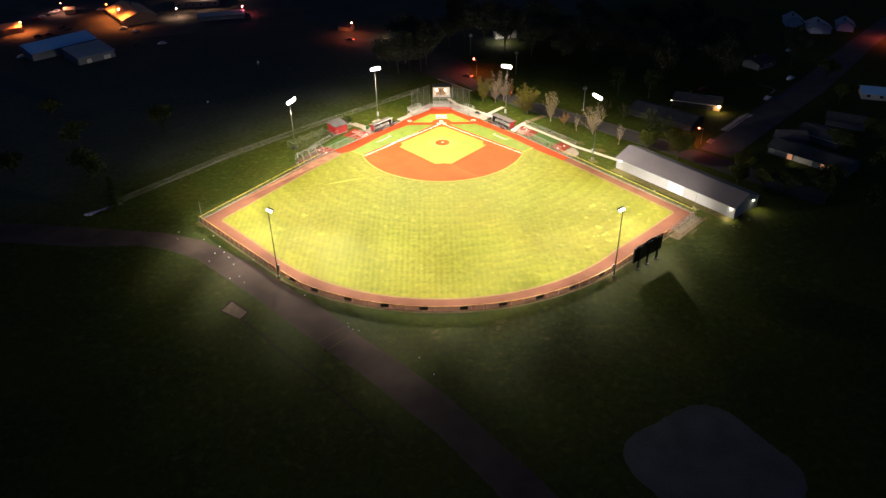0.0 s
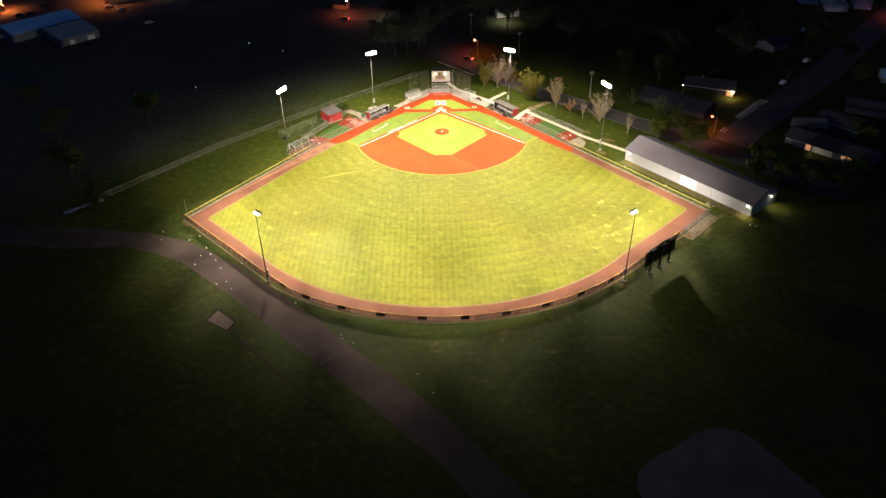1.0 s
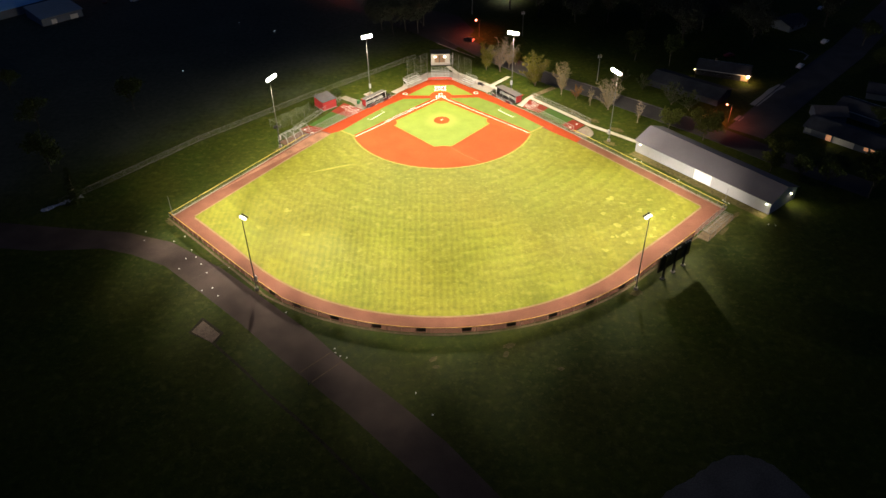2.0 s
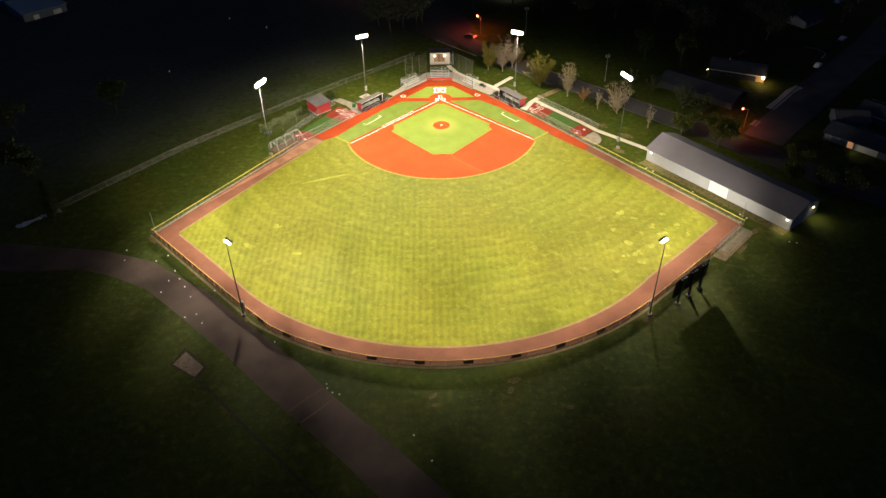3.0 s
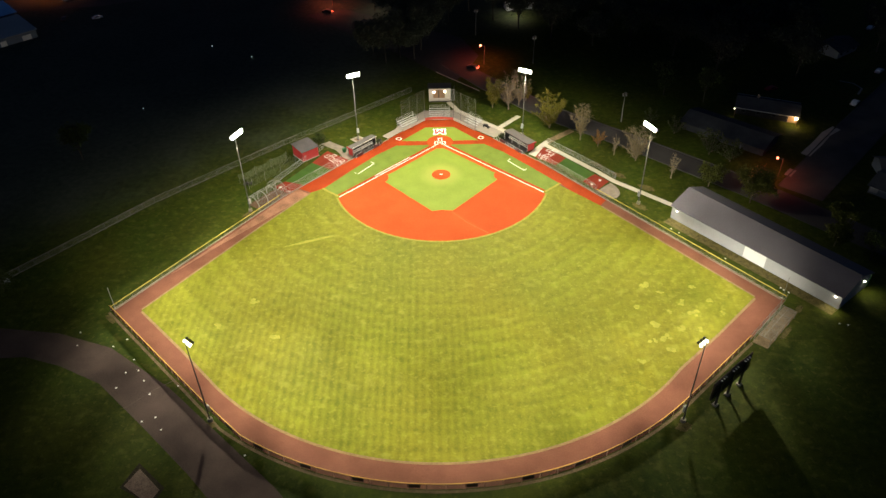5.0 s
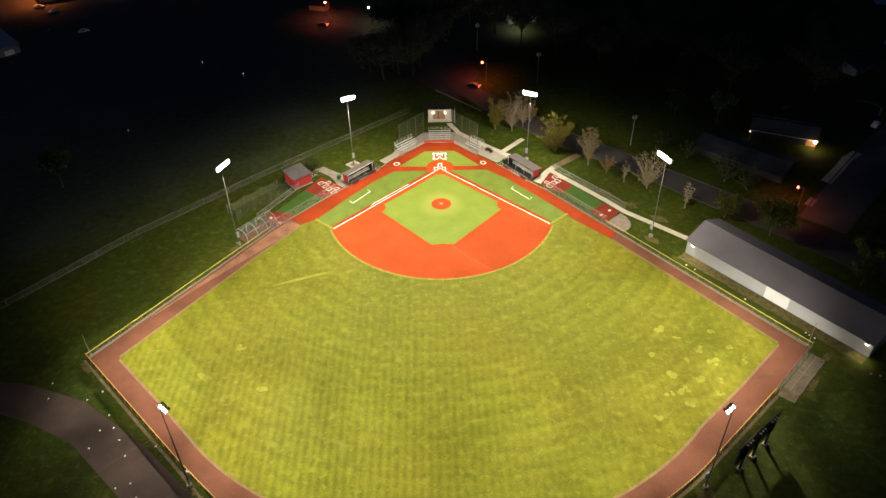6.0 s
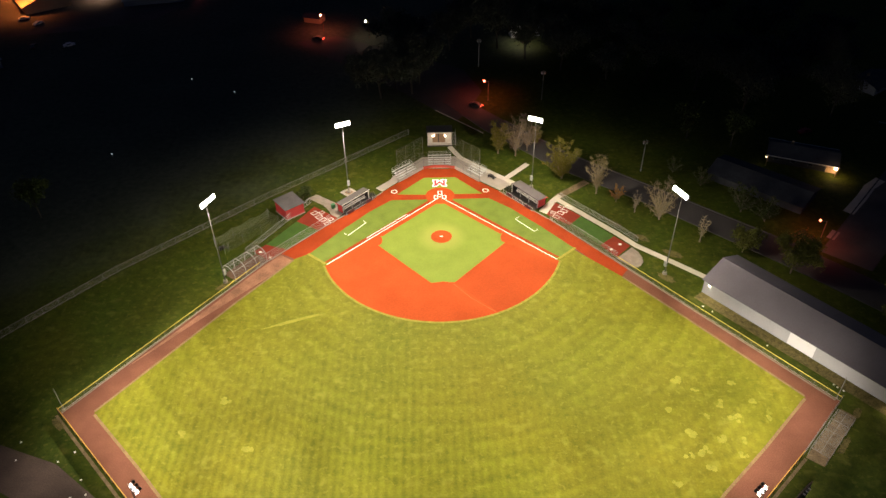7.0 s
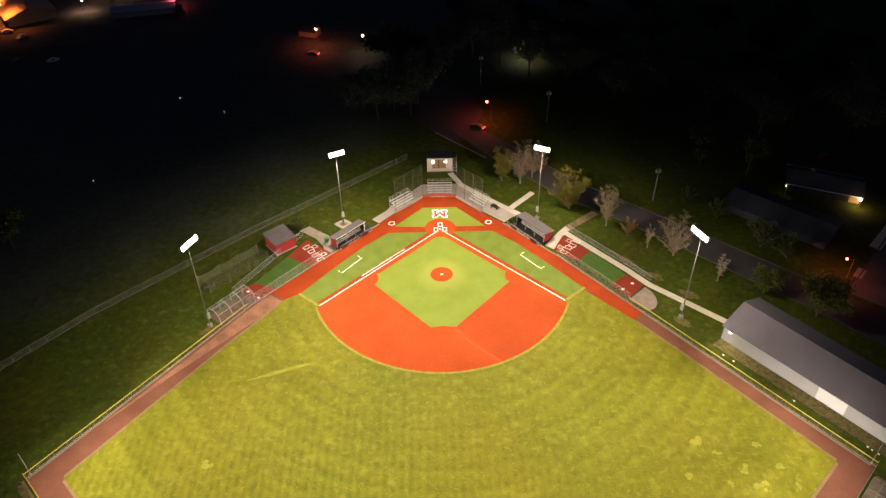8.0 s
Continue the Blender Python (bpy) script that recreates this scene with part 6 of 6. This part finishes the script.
def marker_light(x, y):
    t = thing("marker_light", "small lit marker light on a stake in the dark field", "marker light", "field marker lights", x, y)
    part("stake", tube(bmesh.new(), (0, 0, 0), (0, 0, 0.9), 0.04, n=6), M_GALV, t)
    bm = bmesh.new()
    bmesh.ops.create_icosphere(bm, subdivisions=1, radius=0.16, matrix=Matrix.Translation((0, 0, 1.0)))
    part("lens", bm, M_MARKER, t, "glowing lens", True)


M_MARKER = glow("lit_marker_lens", (0.75, 0.95, 1.0), 0.9)
for x, y in ((-88.7, 78.1), (-71.1, 67.1), (-100.4, 26.1)):
    marker_light(x, y)

# the depot: two sheet-metal halls and lit low buildings
house(-202.7, 87.6, 48, 33.5, 11, M_SIDING_B, M_BLUEROOF, (), "long blue sheet-metal hall", 4.0, 6.2, False, 0.97)
low_hall = house(-177.0, 80.4, 45, 18.5, 18, M_SIDING_B, M_BLUEGREY, (), "lower grey sheet-metal hall beside the blue one", 3.6, 5.0, False, 0.97)
for x0, x1 in ((4.0, 6.4), (12.6, 16.2)):
    part("door", boxes((x0, x1, -0.08, -0.004, 0.05, 2.1)), M_WHITEPAINT, low_hall, "pale roller door")
house(-197.5, 174.5, -54, 33, 19, M_TANWALL, M_TANWALL, (2, 6), "tan low-roofed building lit orange by a yard lamp", 3.4, 6.6)
house(-261.5, 115.6, 38, 38, 12, M_TANWALL, M_TANWALL, (), "long low building lit by an orange lamp", 3.4, 4.6, False)
house(-223.5, 176.5, 20, 5.5, 5, M_TANWALL, M_TANWALL, (), "small lit hut at the end of the parked cars", 2.4, 3.4, False)
house(-160.0, 186.0, 10, 26, 14, M_SIDING_B, M_DARKROOF, (), "low dark building beyond the depot", 3.4, 5.2)
house(-138.0, 156.0, 12, 26, 8, M_SIDING_B, M_BLUEGREY, (), "low grey-roofed shed at the depot", 2.8, 3.6, False)


def car(x, y, turn, paint, label, tail=False):
    t = thing("car", label, "car", "parked cars", x, y, 0, turn)
    bm = bmesh.new()
    prof = [(-2.2, 0.35), (-2.25, 0.75), (-2.1, 0.95), (-1.5, 1.0), (-0.9, 1.42), (0.7, 1.45), (1.3, 1.0), (2.1, 0.9), (2.25, 0.65), (2.2, 0.35)]
    f = bm.faces.new([bm.verts.new((a, -0.88, z)) for a, z in prof])
    r = bmesh.ops.extrude_face_region(bm, geom=[f])
    bmesh.ops.translate(bm, vec=(0, 1.76, 0), verts=[v for v in r["geom"] if isinstance(v, bmesh.types.BMVert)])
    bmesh.ops.bevel(bm, geom=bm.edges[:], offset=0.06, segments=1, affect="EDGES")
    part("body", bm, paint, t)
    part("windscreen", boxes((-0.85, 0.65, -0.895, 0.895, 1.03, 1.36)), M_GLASS, t)
    for a in (-1.4, 1.4):
        for b in (-0.85, 0.85):
            bm = bmesh.new()
            tube(bm, (a, b - 0.11, 0.33), (a, b + 0.11, 0.33), 0.33, n=14)
            part("wheel", bm, M_RUBBER, t)
    for b in (-0.6, 0.6):
        part("tail_light", boxes((-2.30, -2.24, b - 0.22, b + 0.22, 0.68, 0.85)), M_TAIL if tail else M_RED, t)
    return t


M_TAIL = glow("lit_tail_light", (1.0, 0.06, 0.03), 25.0)
M_PAINT_W = material("white_car_paint", (0.70, 0.70, 0.70), 0.3, dark=0.98, light=1.02)
M_PAINT_D = material("dark_car_paint", (0.03, 0.03, 0.035), 0.3, dark=0.95, light=1.05)
M_PAINT_R = material("red_car_paint", (0.35, 0.02, 0.03), 0.3, dark=0.95, light=1.05)
for x, y, a, p, l in ((-176.6, 142.4, 20, M_PAINT_W, "white pickup parked in the depot yard"), (-219.0, 129.8, 15, M_PAINT_D, "dark car parked behind the blue hall"), (-214.5, 133.0, 15, M_PAINT_R, "red car parked behind the blue hall"), (-168.1, 136.6, 60, M_PAINT_W, "white car parked beside the depot building"), (-205.0, 184.0, 30, M_PAINT_W, "white car parked beside the depot building"), (13.0, 54.5, 150, M_PAINT_D, "dark car with lit tail lights on the lane behind home plate"), (29.5, 33.0, 130, M_PAINT_D, "dark car with lit tail lights on the street behind home plate"), (-207.3, 142.0, 70, M_PAINT_D, "dark car parked in the depot yard"), (-213.1, 146.8, 75, M_PAINT_D, "dark car parked in the depot yard"), (-230.6, 182.0, 20, M_PAINT_W, "white car parked in a row at the depot"), (-231.8, 177.8, 20, M_PAINT_W, "white car parked in a row at the depot"), (-233.0, 173.6, 20, M_PAINT_D, "dark car parked in a row at the depot"), (-234.2, 169.4, 20, M_PAINT_W, "white car parked in a row at the depot"), (-235.2, 165.2, 20, M_PAINT_R, "red car parked in a row at the depot"), (-211.6, 94.0, 48, M_PAINT_W, "white car parked by the hall"), (-146.0, 112.6, 30, M_PAINT_W, "white car at the edge of the depot yard"), (-160.0, 112.0, 100, M_PAINT_D, "dark car at the edge of the depot yard"), (116.2, 31.9, 20, M_PAINT_R, "red car parked beside a house"), (160, 44, 40, M_PAINT_W, "white car parked along the side street"), (176, 84, 40, M_PAINT_W, "white car parked along the side street"), (140, 20, 45, M_PAINT_W, "pale car parked along the side street"), (-47, 114.5, 165, M_PAINT_D, "dark car with lit tail lights on the lane")):
    car(x, y, a, p, l, tail=(x in (-47, 13.0, 29.5)))


# ---------------------------------------------------------------- scraps of litter


def scrap(x, y, size, seed, label):
    rnd = random.Random(seed)
    bm = bmesh.new()
    bmesh.ops.create_icosphere(bm, subdivisions=1, radius=size)
    for v in bm.verts:
        v.co = Vector((v.co.x * rnd.uniform(0.6, 1.3), v.co.y * rnd.uniform(0.6, 1.3), v.co.z * 0.35 + size * 0.35))
    ob = finish("litter_scrap", bm, M_WHITEPAINT)
    ob.location = (x, y, 0.012)
    return tagged(ob, label, "litter", "litter by the fence")


for k, (x, y) in enumerate(((-71.5, -83.7), (-68.1, -89.9), (-66.1, -93.1), (-68.7, -93.7), (-73.9, -85.8), (-82.9, -81.0), (-82.1, -85.2), (-64.1, -96.1), (-56.5, -97.8), (-39.2, -115.6), (-58.9, -105.9), (-61.3, -106.9), (-56.9, -109.0), (-26.4, -128.3), (-26.1, -129.5), (-24.9, -130.7), (-23.4, -131.2), (-69.3, -97.9), (-61.8, -99.8), (-8.0, -142.0), (-4.5, -148.0))):
    scrap(x, y, 0.22, k, "pale scrap of litter lying by the asphalt path")
for k, (x, y) in enumerate(((60.2, -47.2), (61.8, -49.0), (70.4, -60.1), (79.9, -71.6), (80.4, -72.3), (81.2, -73.3), (88.5, -84.0), (90.2, -84.6))):
    scrap(x, y, 0.24, 60 + k, "pale lump lying in the grass beside the fence")


# pale crumpled tarp in the dark grass, and a low bollard beside the path
bm = bmesh.new()
bmesh.ops.create_grid(bm, x_segments=30, y_segments=6, size=0.5)
rnd = random.Random(77)
for v in bm.verts:
    v.co = Vector((v.co.x * 12.0, v.co.y * (1.6 + 0.8 * math.sin(v.co.x * 14)), 0.25 + rnd.uniform(-0.15, 0.25)))
ob = finish("tarp", bm, M_SIDING)
ob.matrix_world = pose(-111.5, -66.2, 0, 0, 0, 40)
tagged(ob, "pale crumpled tarp lying in the dark grass", "tarp")
bm = tube(bmesh.new(), (0, 0, 0), (0, 0, 0.9), 0.16, n=10)
ob = finish("bollard", bm, M_BLACK)
ob.location = (-30.9, -138.9, 0)
tagged(ob, "short dark bollard at the path's edge", "bollard")
